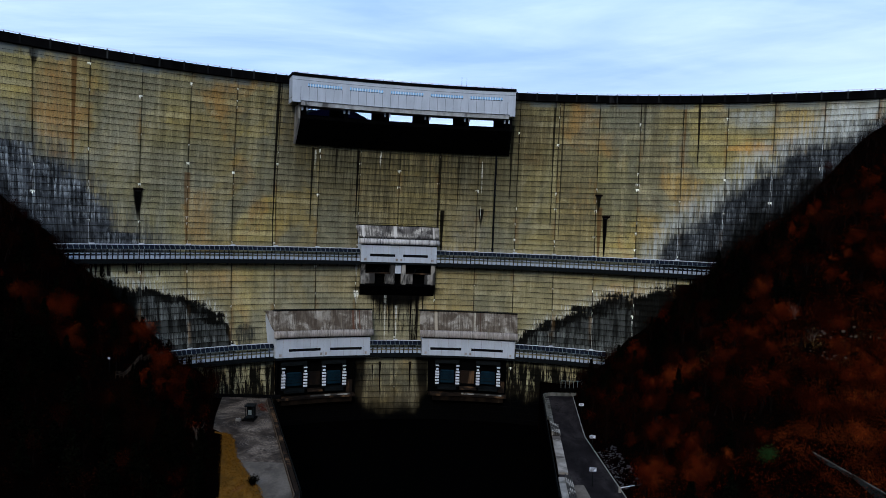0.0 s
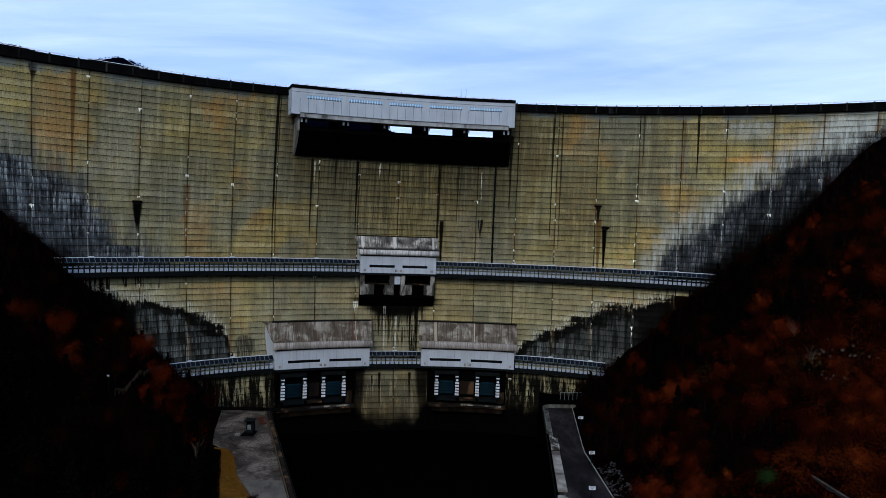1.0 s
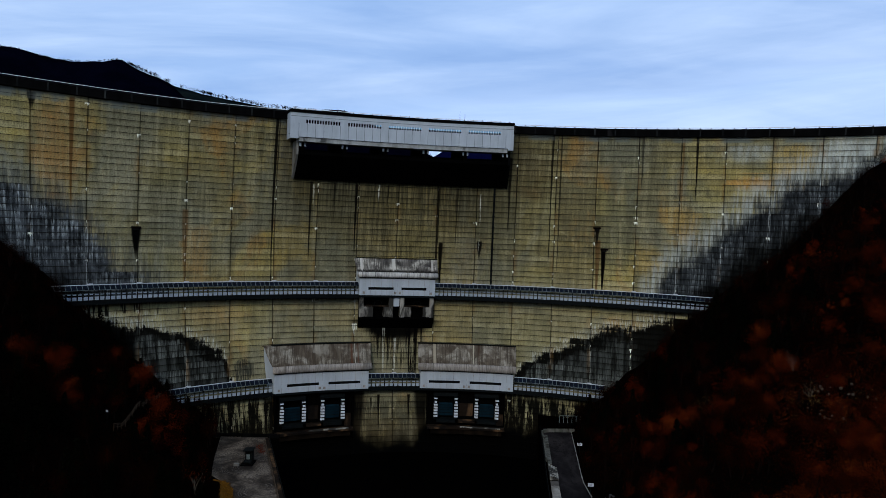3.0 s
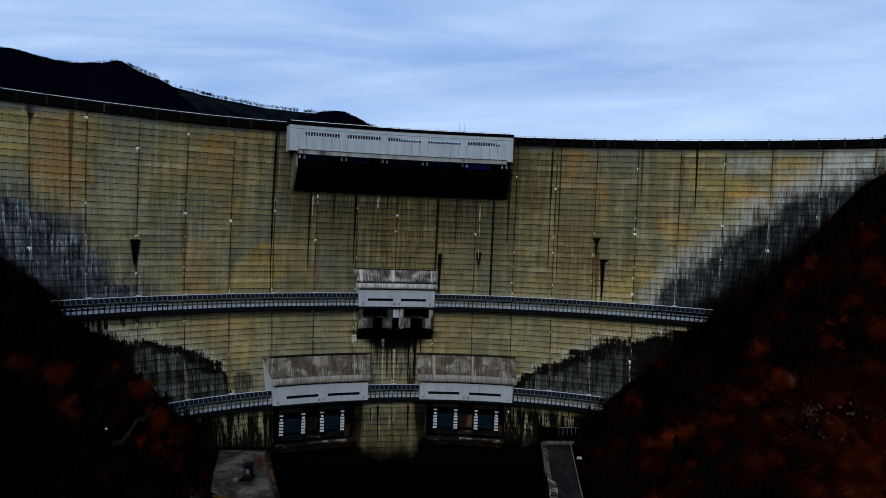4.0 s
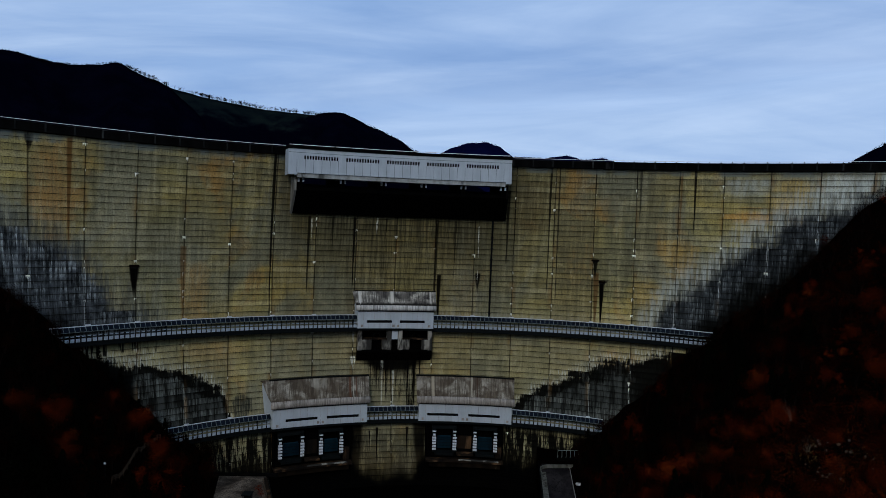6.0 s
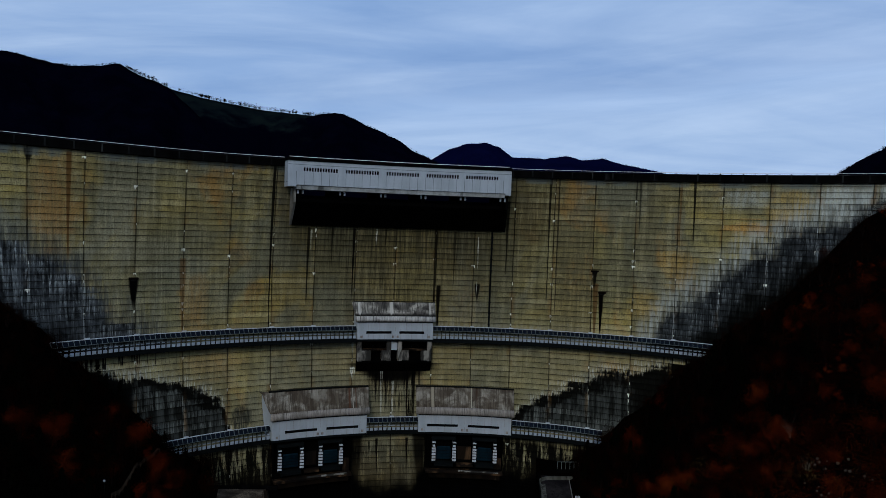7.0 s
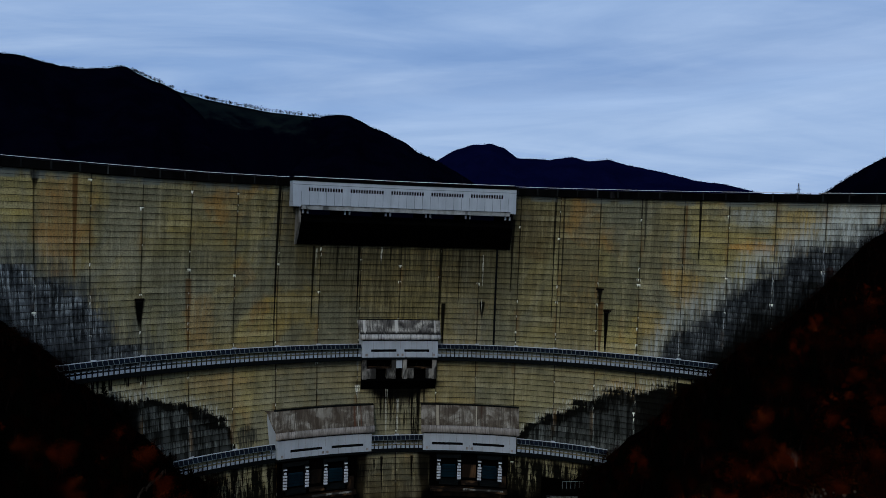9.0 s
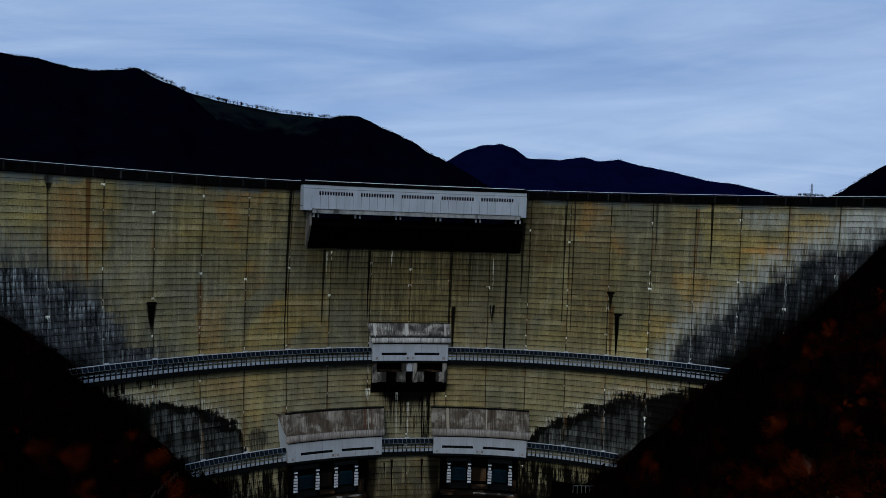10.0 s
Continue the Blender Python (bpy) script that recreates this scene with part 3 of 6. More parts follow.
M["roof"] = sheet_metal("weathered_roof_sheet", (0.070, 0.052, 0.034), (0.120, 0.096, 0.066), (0.024, 0.017, 0.011), 12.0, 0.55, (0.38, 0.345, 0.27), 0.50, ((-15.6, 0.5, (0.085, 0.032, 0.014)), (-14.9, 0.25, (0.085, 0.032, 0.014)), (-15.25, 0.2, (0.34, 0.31, 0.25)), (-6.5, 0.8, (0.34, 0.29, 0.20)), (-2.2, 0.3, (0.42, 0.38, 0.28)), (-1.6, 0.3, (0.05, 0.026, 0.014))))
M["roof_mid"] = sheet_metal("limestained_roof_sheet", (0.036, 0.032, 0.028), (0.105, 0.095, 0.080), (0.014, 0.013, 0.011), 12.0, 0.25, (0.60, 0.56, 0.46), 0.47, ((-14.7, 0.7, (0.60, 0.57, 0.49)), (-11.2, 0.9, (0.58, 0.55, 0.47)), (-7.0, 0.5, (0.50, 0.47, 0.40))), (55.6, 56.5))
M["fascia_mid"] = sheet_metal("lime_and_soot_fascia", (0.58, 0.56, 0.50), (0.42, 0.40, 0.36), (0.010, 0.010, 0.010), 14.0, 0.85, (0.66, 0.63, 0.56), 0.56)
M["fascia"] = sheet_metal("ribbed_fascia", (0.36, 0.32, 0.27), (0.25, 0.22, 0.18), (0.035, 0.027, 0.020), 14.0, 0.8)
M["steel"] = simple("dark_green_steel", (0.0035, 0.005, 0.0048), (0.002, 0.003, 0.003), 0.6, rough=0.7, spec=0.08, bump=0.1)
M["blue"] = simple("teal_gate_paint", (0.003, 0.015, 0.022), (0.0015, 0.008, 0.013), 0.5, rough=0.5, streak=(1, 1, 0.3))


def cracked_asphalt():
    m = Nodes("cracked_damp_asphalt", 0.85, 0.0, 0.03)
    a = m.noise(m.coord, 0.14, 5, 0.65, (1, 0.5, 1), 0.5)
    c = m.ramp(a, [(0.36, (0.005, 0.0042, 0.0044)), (0.52, (0.013, 0.0108, 0.0108)), (0.66, (0.030, 0.025, 0.023))])
    f = m.noise(m.coord, 2.5, 4, 0.7)
    c = m.mix(m.step(f, 0.45, 0.65, 0.0, 0.6), c, (0.007, 0.006, 0.0055))
    crack = m.math("ABSOLUTE", m.math("SUBTRACT", m.noise(m.coord, 0.13, 5, 0.6, (1.4, 0.7, 1), 0.8), 0.5))
    c = m.mix(m.step(crack, 0.003, 0.010, 0.9, 0.0), c, (0.003, 0.003, 0.003))
    m.colour(c)
    m.bump(f, 0.3, 0.02)
    return m.mat


M["asphalt"] = cracked_asphalt()


def paving():
    m = Nodes("tyre_marked_paving", 0.85, 0.0, 0.05)
    X = m.xyz(m.coord)
    a = m.noise(m.coord, 0.12, 5, 0.65, (1, 1, 1), 0.5)
    c = m.ramp(a, [(0.38, (0.020, 0.015, 0.011)), (0.5, (0.062, 0.048, 0.034)), (0.62, (0.165, 0.130, 0.094))])
    f = m.noise(m.coord, 2.0, 5, 0.7)
    c = m.mix(m.step(f, 0.42, 0.62, 0.0, 0.7), c, (0.014, 0.011, 0.009))
    c = m.mix(m.step(m.noise(m.coord, 0.7, 5, 0.7, (1, 0.5, 1), 0.6), 0.56, 0.66, 0.0, 0.6), c, (0.008, 0.007, 0.006))
    for cx, cy, r0, r1 in ((-52.0, 189.0, 2.5, 9.0), (-45.5, 171.0, 1.5, 5.5), (-43.0, 163.0, 1.0, 4.5)):
        d = m.math("SQRT", m.math("ADD", m.math("POWER", m.math("SUBTRACT", X[0], cx), 2.0), m.math("POWER", m.math("MULTIPLY", m.math("SUBTRACT", X[1], cy), 0.8), 2.0)))
        ring = m.math("SINE", m.math("MULTIPLY", m.math("ADD", d, m.math("MULTIPLY", a, 5.0)), 11.0))
        g = m.math("MULTIPLY", m.step(ring, 0.55, 0.95), m.math("MULTIPLY", m.step(d, r0, r0 + 1.0), m.step(d, r1, r1 - 1.5)))
        c = m.mix(m.math("MULTIPLY", g, m.step(m.noise(m.coord, 0.35, 3), 0.42, 0.62, 0.0, 0.38)), c, (0.24, 0.205, 0.165))
    m.colour(c)
    m.bump(f, 0.3, 0.02)
    return m.mat


M["pave"] = paving()
M["pale_pave"] = simple("pale_concrete_paving", (0.30, 0.270, 0.220), (0.17, 0.150, 0.118), 0.35, rough=0.85, c3=(0.060, 0.050, 0.040), t3=(0.52, 0.62))
M["worn_pave"] = simple("worn_concrete_paving", (0.120, 0.102, 0.078), (0.070, 0.059, 0.045), 0.3, rough=0.85, streak=(1, 0.5, 1), c3=(0.034, 0.028, 0.021), t3=(0.54, 0.70))
M["grass"] = simple("dry_grass", (0.13, 0.060, 0.008), (0.065, 0.033, 0.006), 0.25, rough=0.95, c3=(0.11, 0.04, 0.012), bump=0.8, bd=0.15)
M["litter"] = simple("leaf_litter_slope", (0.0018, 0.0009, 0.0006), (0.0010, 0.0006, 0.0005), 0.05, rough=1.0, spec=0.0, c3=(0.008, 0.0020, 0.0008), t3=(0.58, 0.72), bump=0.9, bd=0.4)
M["rock"] = simple("grey_rock", (0.065, 0.062, 0.060), (0.020, 0.019, 0.019), 0.6, rough=0.9, bump=0.8, bd=0.1)
M["bark"] = simple("grey_brown_bark", (0.008, 0.0045, 0.0036), (0.004, 0.0026, 0.0022), 1.5, rough=0.9, spec=0.0, streak=(1, 1, 0.2))
M["pale_bark"] = simple("pale_bark", (0.13, 0.11, 0.08), (0.08, 0.068, 0.05), 1.5, rough=0.9)
M["green_rail"] = simple("grey_green_rail", (0.17, 0.20, 0.19), (0.10, 0.12, 0.115), 0.8)
M["glass"] = simple("blue_tinted_roof_pane", (0.006, 0.010, 0.018), (0.004, 0.006, 0.009), 0.3, rough=0.4, spec=0.03, bump=0.0)
M["window"] = simple("dark_window_pane", (0.004, 0.004, 0.005), (0.007, 0.008, 0.009), 0.6, rough=0.25, spec=0.15, bump=0.0)
# the blue of both forests is distance haze put into the colour
M["forest"] = simple("haze_blue_forest", (0.0010, 0.0011, 0.0040), (0.0005, 0.0006, 0.0024), 0.008, rough=1.0, spec=0.0, bump=0.8, bd=8.0)
M["haze_blue_forest"] = simple("hazed_distant_forest", (0.0022, 0.0028, 0.0190), (0.0014, 0.0019, 0.0140), 0.006, rough=1.0, spec=0.0, bump=0.8, bd=8.0)


def hill_grass():
    """Grass on the shoulder, giving way to forest lower down."""
    m = Nodes("hill_grass", 1.0, 0.0, 0.0)
    z = m.xyz(m.coord)[2]
    a = m.noise(m.coord, 0.0075, 5, 0.65)
    c = m.ramp(a, [(0.36, (0.0012, 0.0022, 0.0036)), (0.50, (0.0032, 0.0056, 0.0064)), (0.64, (0.0056, 0.0088, 0.0080))])
    wood = m.step(m.math("ADD", z, m.math("MULTIPLY", m.math("SUBTRACT", a, 0.5), 340.0)), 570.0, 465.0)
    # lower forest with the same haze blue in its colour
    m.colour(m.mix(wood, c, (0.0006, 0.0007, 0.0028)))
    m.bump(a, 0.6, 5.0)
    return m.mat


M["pasture"] = hill_grass()
M["beam"] = simple("streaked_grey_concrete", (0.36, 0.37, 0.35), (0.22, 0.225, 0.205), 0.45, streak=(1, 1, 0.5), c3=(0.05, 0.05, 0.045), t3=(0.52, 0.66))
M["sooty"] = simple("black_streaked_concrete", (0.36, 0.335, 0.275), (0.24, 0.22, 0.18), 0.5, streak=(1, 1, 0.3), c3=(0.006, 0.0055, 0.005), t3=(0.38, 0.50))
M["mossy"] = simple("mossy_concrete", (0.125, 0.120, 0.100), (0.060, 0.061, 0.046), 0.5, streak=(1, 1, 0.4), c3=(0.018, 0.016, 0.010), t3=(0.5, 0.62))
M["track"] = simple("mossy_track_wall", (0.030, 0.034, 0.028), (0.014, 0.016, 0.013), 0.6, streak=(1, 1, 0.4), c3=(0.055, 0.058, 0.050), t3=(0.56, 0.68))
M["timber"] = simple("weathered_timber", (0.075, 0.052, 0.032), (0.045, 0.031, 0.020), 1.0, rough=0.9)


def water_material():
    m = Nodes("shade_black_water", 0.6, 0.0, 0.0)
    # black and unreflecting: the basin's shade put into the water's colour
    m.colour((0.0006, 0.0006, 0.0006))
    m.bump(m.noise(m.coord, 0.6, 3, 0.5, (1, 0.6, 1)), 0.05, 0.05)
    return m.mat


M["water"] = water_material()


def clear_glass():
    m = Nodes("greenish_window_glass", 0.05, 0.0, 0.4)
    m.colour((0.60, 0.70, 0.70))
    m.b.inputs["Transmission Weight"].default_value = 1.0
    m.b.inputs["IOR"].default_value = 1.05
    return m.mat


M["clear"] = clear_glass()


def leaf_material(name, a, b, c, drift=0.0):
    """Leaves that differ a little one by one, and by clump where drift is given."""
    m = Nodes(name, 1.0, 0.0, 0.0)
    info = m.t.nodes.new("ShaderNodeObjectInfo").outputs["Random"]
    geo = m.t.nodes.new("ShaderNodeNewGeometry")
    k = m.math("ADD", m.math("MULTIPLY", info, 0.25), m.math("MULTIPLY", geo.outputs["Random Per Island"], 0.75 - 1.2 * drift))
    if drift:
        # broad tint drift, times metre-wide clumps imitating the shading inside crowns
        clump_shade = m.math("MULTIPLY", m.step(m.noise(geo.outputs["Position"], 0.14, 3, 0.6), 0.34, 0.66), m.step(m.noise(geo.outputs["Position"], 0.95, 3, 0.65), 0.36, 0.62, 0.1, 1.0))
        k = m.math("ADD", k, m.math("MULTIPLY", clump_shade, drift))
    m.colour(m.ramp(k, [(0.1, a), (0.5, b), (0.9, c)]))
    return m.mat


M["leaf_red"] = leaf_material("russet_leaves", (0.020, 0.0018, 0.0007), (0.105, 0.0130, 0.0028), (0.34, 0.078, 0.013), 0.5)
M["leaf_dusky"] = leaf_material("dusky_red_leaves", (0.004, 0.0006, 0.0004), (0.022, 0.0030, 0.0010), (0.095, 0.0150, 0.0032), 0.5)
M["leaf_litter"] = leaf_material("fallen_orange_leaves", (0.030, 0.0050, 0.0014), (0.110, 0.0200, 0.0042), (0.26, 0.064, 0.012), 0.45)
M["leaf_straw"] = leaf_material("ochre_grass_blades", (0.05, 0.020, 0.003), (0.13, 0.058, 0.007), (0.22, 0.100, 0.012))
M["leaf_yellow"] = leaf_material("withered_yellow_leaves", (0.03, 0.014, 0.004), (0.12, 0.075, 0.02), (0.34, 0.25, 0.09))
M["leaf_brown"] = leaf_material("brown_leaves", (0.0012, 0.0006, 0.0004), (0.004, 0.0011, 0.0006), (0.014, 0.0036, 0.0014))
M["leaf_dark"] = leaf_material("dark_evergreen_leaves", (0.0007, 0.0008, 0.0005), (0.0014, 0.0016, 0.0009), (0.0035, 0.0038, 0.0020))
M["leaf_green"] = leaf_material("green_bush_leaves", (0.004, 0.012, 0.003), (0.010, 0.026, 0.006), (0.02, 0.045, 0.012))


# ---- geometry helpers ----
def mesh_of(name, verts, faces, mat, smooth=False):
    me = bpy.data.meshes.new(name)
    me.from_pydata([tuple(v) for v in verts], [], [tuple(f) for f in faces])
    me.materials.append(mat)
    if smooth:
        me.polygons.foreach_set("use_smooth", [True] * len(me.polygons))
    me.update()
    return me


def fix(me):
    bm = bmesh.new()
    bm.from_mesh(me)
    bmesh.ops.recalc_face_normals(bm, faces=bm.faces)
    bm.to_mesh(me)
    bm.free()
    return me


def root(name, at, label, category, group="", kind=""):
    ob = new(name)
    ob.location = at
    ob.empty_display_size = 1.0
    return tagged(ob, label, category, group, kind)


def part(name, me, parent, label=""):
    ob = new(name, me)
    ob.parent = parent
    if parent.data is None:
        ob.matrix_parent_inverse = Matrix.Translation(parent.location).inverted()
    return tagged(ob, label) if label else ob


WALL = {(0, 0): 194.16, (1, 0): -24.45, (2, 0): -58.0, (3, 0): -2.07, (0, 1): 25.83, (1, 1): 30.47, (2, 1): 74.5, (0, 2): -22.91}


def wall_r(th, z):
    """Radius of the downstream face at an angle (degrees from +y, to the right) and height."""
    a, h = radians(max(-54.0, min(42.0, th))), max(-14.0, min(112.0, z)) / 100
    return sum(c * a ** i * h ** j for (i, j), c in WALL.items())


def P(th, z, off=0.0, zref=None):
    r = wall_r(th, z if zref is None else zref) - off
    a = radians(th)
    return (CX + r * math.sin(a), CY + r * math.cos(a), z)


def sweep(name, profile, th0, th1, n, mat, zref=None, smooth=False):
    """A closed profile of (off, z) carried along the arch from th0 to th1."""
    k, verts, faces = len(profile), [], []
    for i in range(n + 1):
        th = th0 + (th1 - th0) * i / n
        verts += [P(th, z, o, zref) for o, z in profile]
    for i in range(n):
        for j in range(k):
            a, b = i * k + j, i * k + (j + 1) % k
            faces.append((a, b, b + k, a + k))
    faces.append(tuple(range(k)))
    faces.append(tuple(range(n * k, n * k + k)))
    return fix(mesh_of(name, verts, faces, mat, smooth))


def box(th0, th1, z0, z1, o0, o1, mat, name="box", n=1, zref=None):
    return sweep(name, [(o0, z0), (o1, z0), (o1, z1), (o0, z1)], th0, th1, n, mat, zref)


def tube(name, path, radii, sides, mat, verts=None, faces=None):
    """A tapered tube along a path; with verts and faces given, adds to them."""
    own = verts is None
    if own:
        verts, faces = [], []
    first = len(verts)
    for i, p in enumerate(path):
        p = Vector(p)
        d = (Vector(path[min(i + 1, len(path) - 1)]) - Vector(path[max(i - 1, 0)])).normalized()
        u = d.orthogonal().normalized()
        v = d.cross(u)
        for s in range(sides):
            a = 2 * math.pi * s / sides
            verts.append(tuple(p + (u * math.cos(a) + v * math.sin(a)) * radii[i]))
    for i in range(len(path) - 1):
        for s in range(sides):
            a, b = first + i * sides + s, first + i * sides + (s + 1) % sides
            faces.append((a, b, b + sides, a + sides))
    faces.append(tuple(first + s for s in reversed(range(sides))))
    faces.append(tuple(first + (len(path) - 1) * sides + s for s in range(sides)))
    return mesh_of(name, verts, faces, mat) if own else None


def cuboid(name, x0, x1, y0, y1, z0, z1, mat, bevel=0.0):
    bm = bmesh.new()
    bmesh.ops.create_cube(bm, size=1.0)
    for v in bm.verts:
        v.co = Vector((x0 + (x1 - x0) * (v.co.x + 0.5), y0 + (y1 - y0) * (v.co.y + 0.5), z0 + (z1 - z0) * (v.co.z + 0.5)))
    if bevel:
        bmesh.ops.bevel(bm, geom=list(bm.edges), offset=bevel, segments=1, affect="EDGES")
    me = bpy.data.meshes.new(name)
    bm.to_mesh(me)
    bm.free()
    me.materials.append(mat)
    return me


def fbm(x, y, s, seed=0.0, octaves=4):
    return noise.fractal(Vector((x / s + seed, y / s - seed * 0.7, seed)), 1.0, 2.0, octaves)


def leaf_quads(v, f, centre, spread, count, size, rnd, flat=0.0):
    for _ in range(count):
        c = Vector((rnd.gauss(0, 1) * spread[0], rnd.gauss(0, 1) * spread[1], rnd.gauss(0, 1) * spread[2])) + centre
        a = Vector((rnd.uniform(-1, 1), rnd.uniform(-1, 1), rnd.uniform(-1, 1) * (1 - flat))).normalized() * size * rnd.uniform(0.6, 1.3)
        b = Vector((rnd.uniform(-1, 1), rnd.uniform(-1, 1), rnd.uniform(-1, 1) * (1 - flat))).normalized() * size * rnd.uniform(0.3, 0.8)
        n = len(v)
        v += [tuple(c - a), tuple(c + b), tuple(c + a), tuple(c - b)]
        f.append((n, n + 1, n + 2, n + 3))


# ---- valley ground ----
def basin_left(y):
    return -26.5 - 0.34 * max(0.0, min(y, 262) - 135)


def basin_right(y):
    return 26.3 + 0.105 * max(0.0, min(y, 262) - 140)


def toe_left(y):
    return -46.0 - 0.31 * max(0.0, min(y, 262) - 135)


def toe_right(y):
    return 41.0 + max(0.0, min(y, 262) - 185) * 0.12


def lerp(a, b, f):
    return a + (b - a) * max(0.0, min(1.0, f))


def ground_z(x, y):
    xl, xr = toe_left(y), toe_right(y)
    if x < xl or x > xr:
        left = x < xl
        d = xl - x if left else x - xr
        slope = lerp(0.80, 1.10, (y - 140) / 85) if left else lerp(0.82, 0.99, (y - 115) / 105)
        z = 4 + d * slope * (1 if d > 6 else 0.55 + 0.45 * d / 6) - (3.0 * min(1, d / 12))
        z += min(1.0, d / 15) * 3.2 * fbm(x, y, 26.0, 3.1) + min(1.0, d / 8) * 0.9 * fbm(x, y, 6.0, 8.2)
        if z > 150:
            z = 150 + (z - 150) * 0.15
        z = max(z, 3.6)
    else:
        z = 4.0
    a = math.degrees(math.atan2(x - CX, y - CY))
    r = math.hypot(x - CX, y - CY)
    if y > CY and abs(a) < 75 and r > wall_r(a, 60) + 6:
        z = min(z, 100.0)
    return z


def build_ground():
    ys = [-900, -500, -300, -180, -100] + [float(v) for v in range(-60, 80, 12)] + [80 + 3.0 * i for i in range(0, 61)] + [268, 280, 300, 340, 420, 600, 1000, 2000, 4600]
    out_l = [4000, 2000, 1000, 600, 400, 300, 240] + [200 - 4 * i for i in range(0, 50)]
    verts, faces, width = [], [], None
    for y in ys:
        xl, xr, bl, br = toe_left(y), toe_right(y), basin_left(y), basin_right(y)
        row = [(xl - d, None) for d in out_l] + [(xl, 4.0), ((xl + bl) / 2, 4.0), (bl, 4.0), (bl + 0.02, -13.5), (0.5 * (bl + br), -14.0), (br - 0.02, -13.5), (br, 4.0), ((xr + br) / 2, 4.0), (xr, 4.0)] + [(xr + d, None) for d in reversed(out_l)]
        width = len(row)
        for x, z in row:
            zz = ground_z(x, y) if z is None else z
            if z == 4.0 and x < 0 and 214.5 < y < 262:
                zz = -4.0
            verts.append((x, y, zz))
    for j in range(len(ys) - 1):
        for i in range(width - 1):
            a = j * width + i
            faces.append((a, a + 1, a + width + 1, a + width))
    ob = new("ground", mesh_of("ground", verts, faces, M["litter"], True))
    tagged(ob, "steep valley floor and slopes under brown leaf litter", "ground", kind="structure")
    wv = []
    for y in (-400, 0, 100, 135, 180, 230, 262):
        wv += [(basin_left(y) + 0.3, y, -11.6), (basin_right(y) - 0.3, y, -11.6)]
    wf = [(2 * i, 2 * i + 1, 2 * i + 3, 2 * i + 2) for i in range(6)]
    tagged(new("water", mesh_of("water", wv, wf, M["water"])), "still water in the stilling basin below the dam, coloured black for shade", "water", kind="structure")


build_ground()


def strip(name, inner, outer, ys, z, mat, label, category, thick=0.12):
    """A paved sheet between two edge lines x(y), a few centimetres proud of the ground."""
    verts, faces = [], []
    for y in ys:
        a, b = inner(y), outer(y)
        verts += [(a, y, z - thick), (b, y, z - thick), (b, y, z), (a, y, z)]
    for i in range(len(ys) - 1):
        for j in range(4):
            p, q = 4 * i + j, 4 * i + (j + 1) % 4
            faces.append((p, q, q + 4, p + 4))
    faces += [(0, 1, 2, 3), tuple(4 * (len(ys) - 1) + j for j in range(4))]
    ob = new(name, fix(mesh_of(name, verts, faces, mat)))
    return tagged(ob, label, category, kind="structure")

# ---- the dam ----
BAY0, BAY1 = -22.3, 0.6                  # spillway bay, degrees
dam = root("arch_dam", P(-11, -12, 0), "tall concrete arch dam with ochre, rust-streaked and black-stained face", "dam")


def rise(th):
    """The crest climbs a little towards the left abutment."""
    return max(0.0, -31.0 - th) * 0.055


def raised(me):
    for v in me.vertices:
        if v.co.z > 108.0:
            v.co.z += rise(math.degrees(math.atan2(v.co.x - CX, v.co.y - CY)))
    return me


def dam_core(th0, th1, top, n):
    zs = [-14 + (top + 14) * i / 16 for i in range(17)]
    prof = [(-0.16, z) for z in zs] + [(-9.0, z) for z in reversed(zs)]
    return raised(sweep("core", prof, th0, th1, n, M["joint"]))


part("core", dam_core(-62, BAY0, 109.0, 28), dam)
part("core", dam_core(BAY0, BAY1, 99.2, 20), dam)
part("core", dam_core(BAY1, 48, 109.0, 32), dam)


def block_geometry(th0, th1, z0, z1, proud):
    n, v, f = 4, [], []
    for o in (proud, -0.2):
        for z in (z0, z1):
            for i in range(n + 1):
                v.append(P(th0 + (th1 - th0) * i / n, z, o))
    w = n + 1
    for i in range(n):
        f.append((i, i + 1, w + i + 1, w + i))
        f.append((2 * w + i + 1, 2 * w + i, i, i + 1)[::-1])
        f.append((w + i, w + i + 1, 3 * w + i + 1, 3 * w + i))
    f.append((0, w, 3 * w, 2 * w))
    f.append((n, 2 * w + n, 3 * w + n, w + n))
    return v, f


BLOCKS = []
for k in range(-11, 13):
    a, b = JOINT0 + JOINT_STEP * k + 0.011, JOINT0 + JOINT_STEP * (k + 1) - 0.011
    for i in range(-7, 55):
        z0, z1 = LIFT0 + i * LIFT + 0.052, min(LIFT0 + (i + 1) * LIFT - 0.052, 108.95 + rise(b))
        if z1 - z0 < 0.3:
            continue
        t0, t1 = a, b
        if z1 > 97 and t1 > BAY0 and t0 < BAY1:
            if t0 < BAY0 - 0.3:
                t1 = BAY0
            elif t1 > BAY1 + 0.3:
                t0 = BAY1
            else:
                continue
        BLOCKS.append((t0, t1, z0, z1, random.uniform(-0.012, 0.02), -4 <= k <= 3 and 54 < z0 < 88 or -4 <= k <= 3 and 28.5 < z0 < 46))


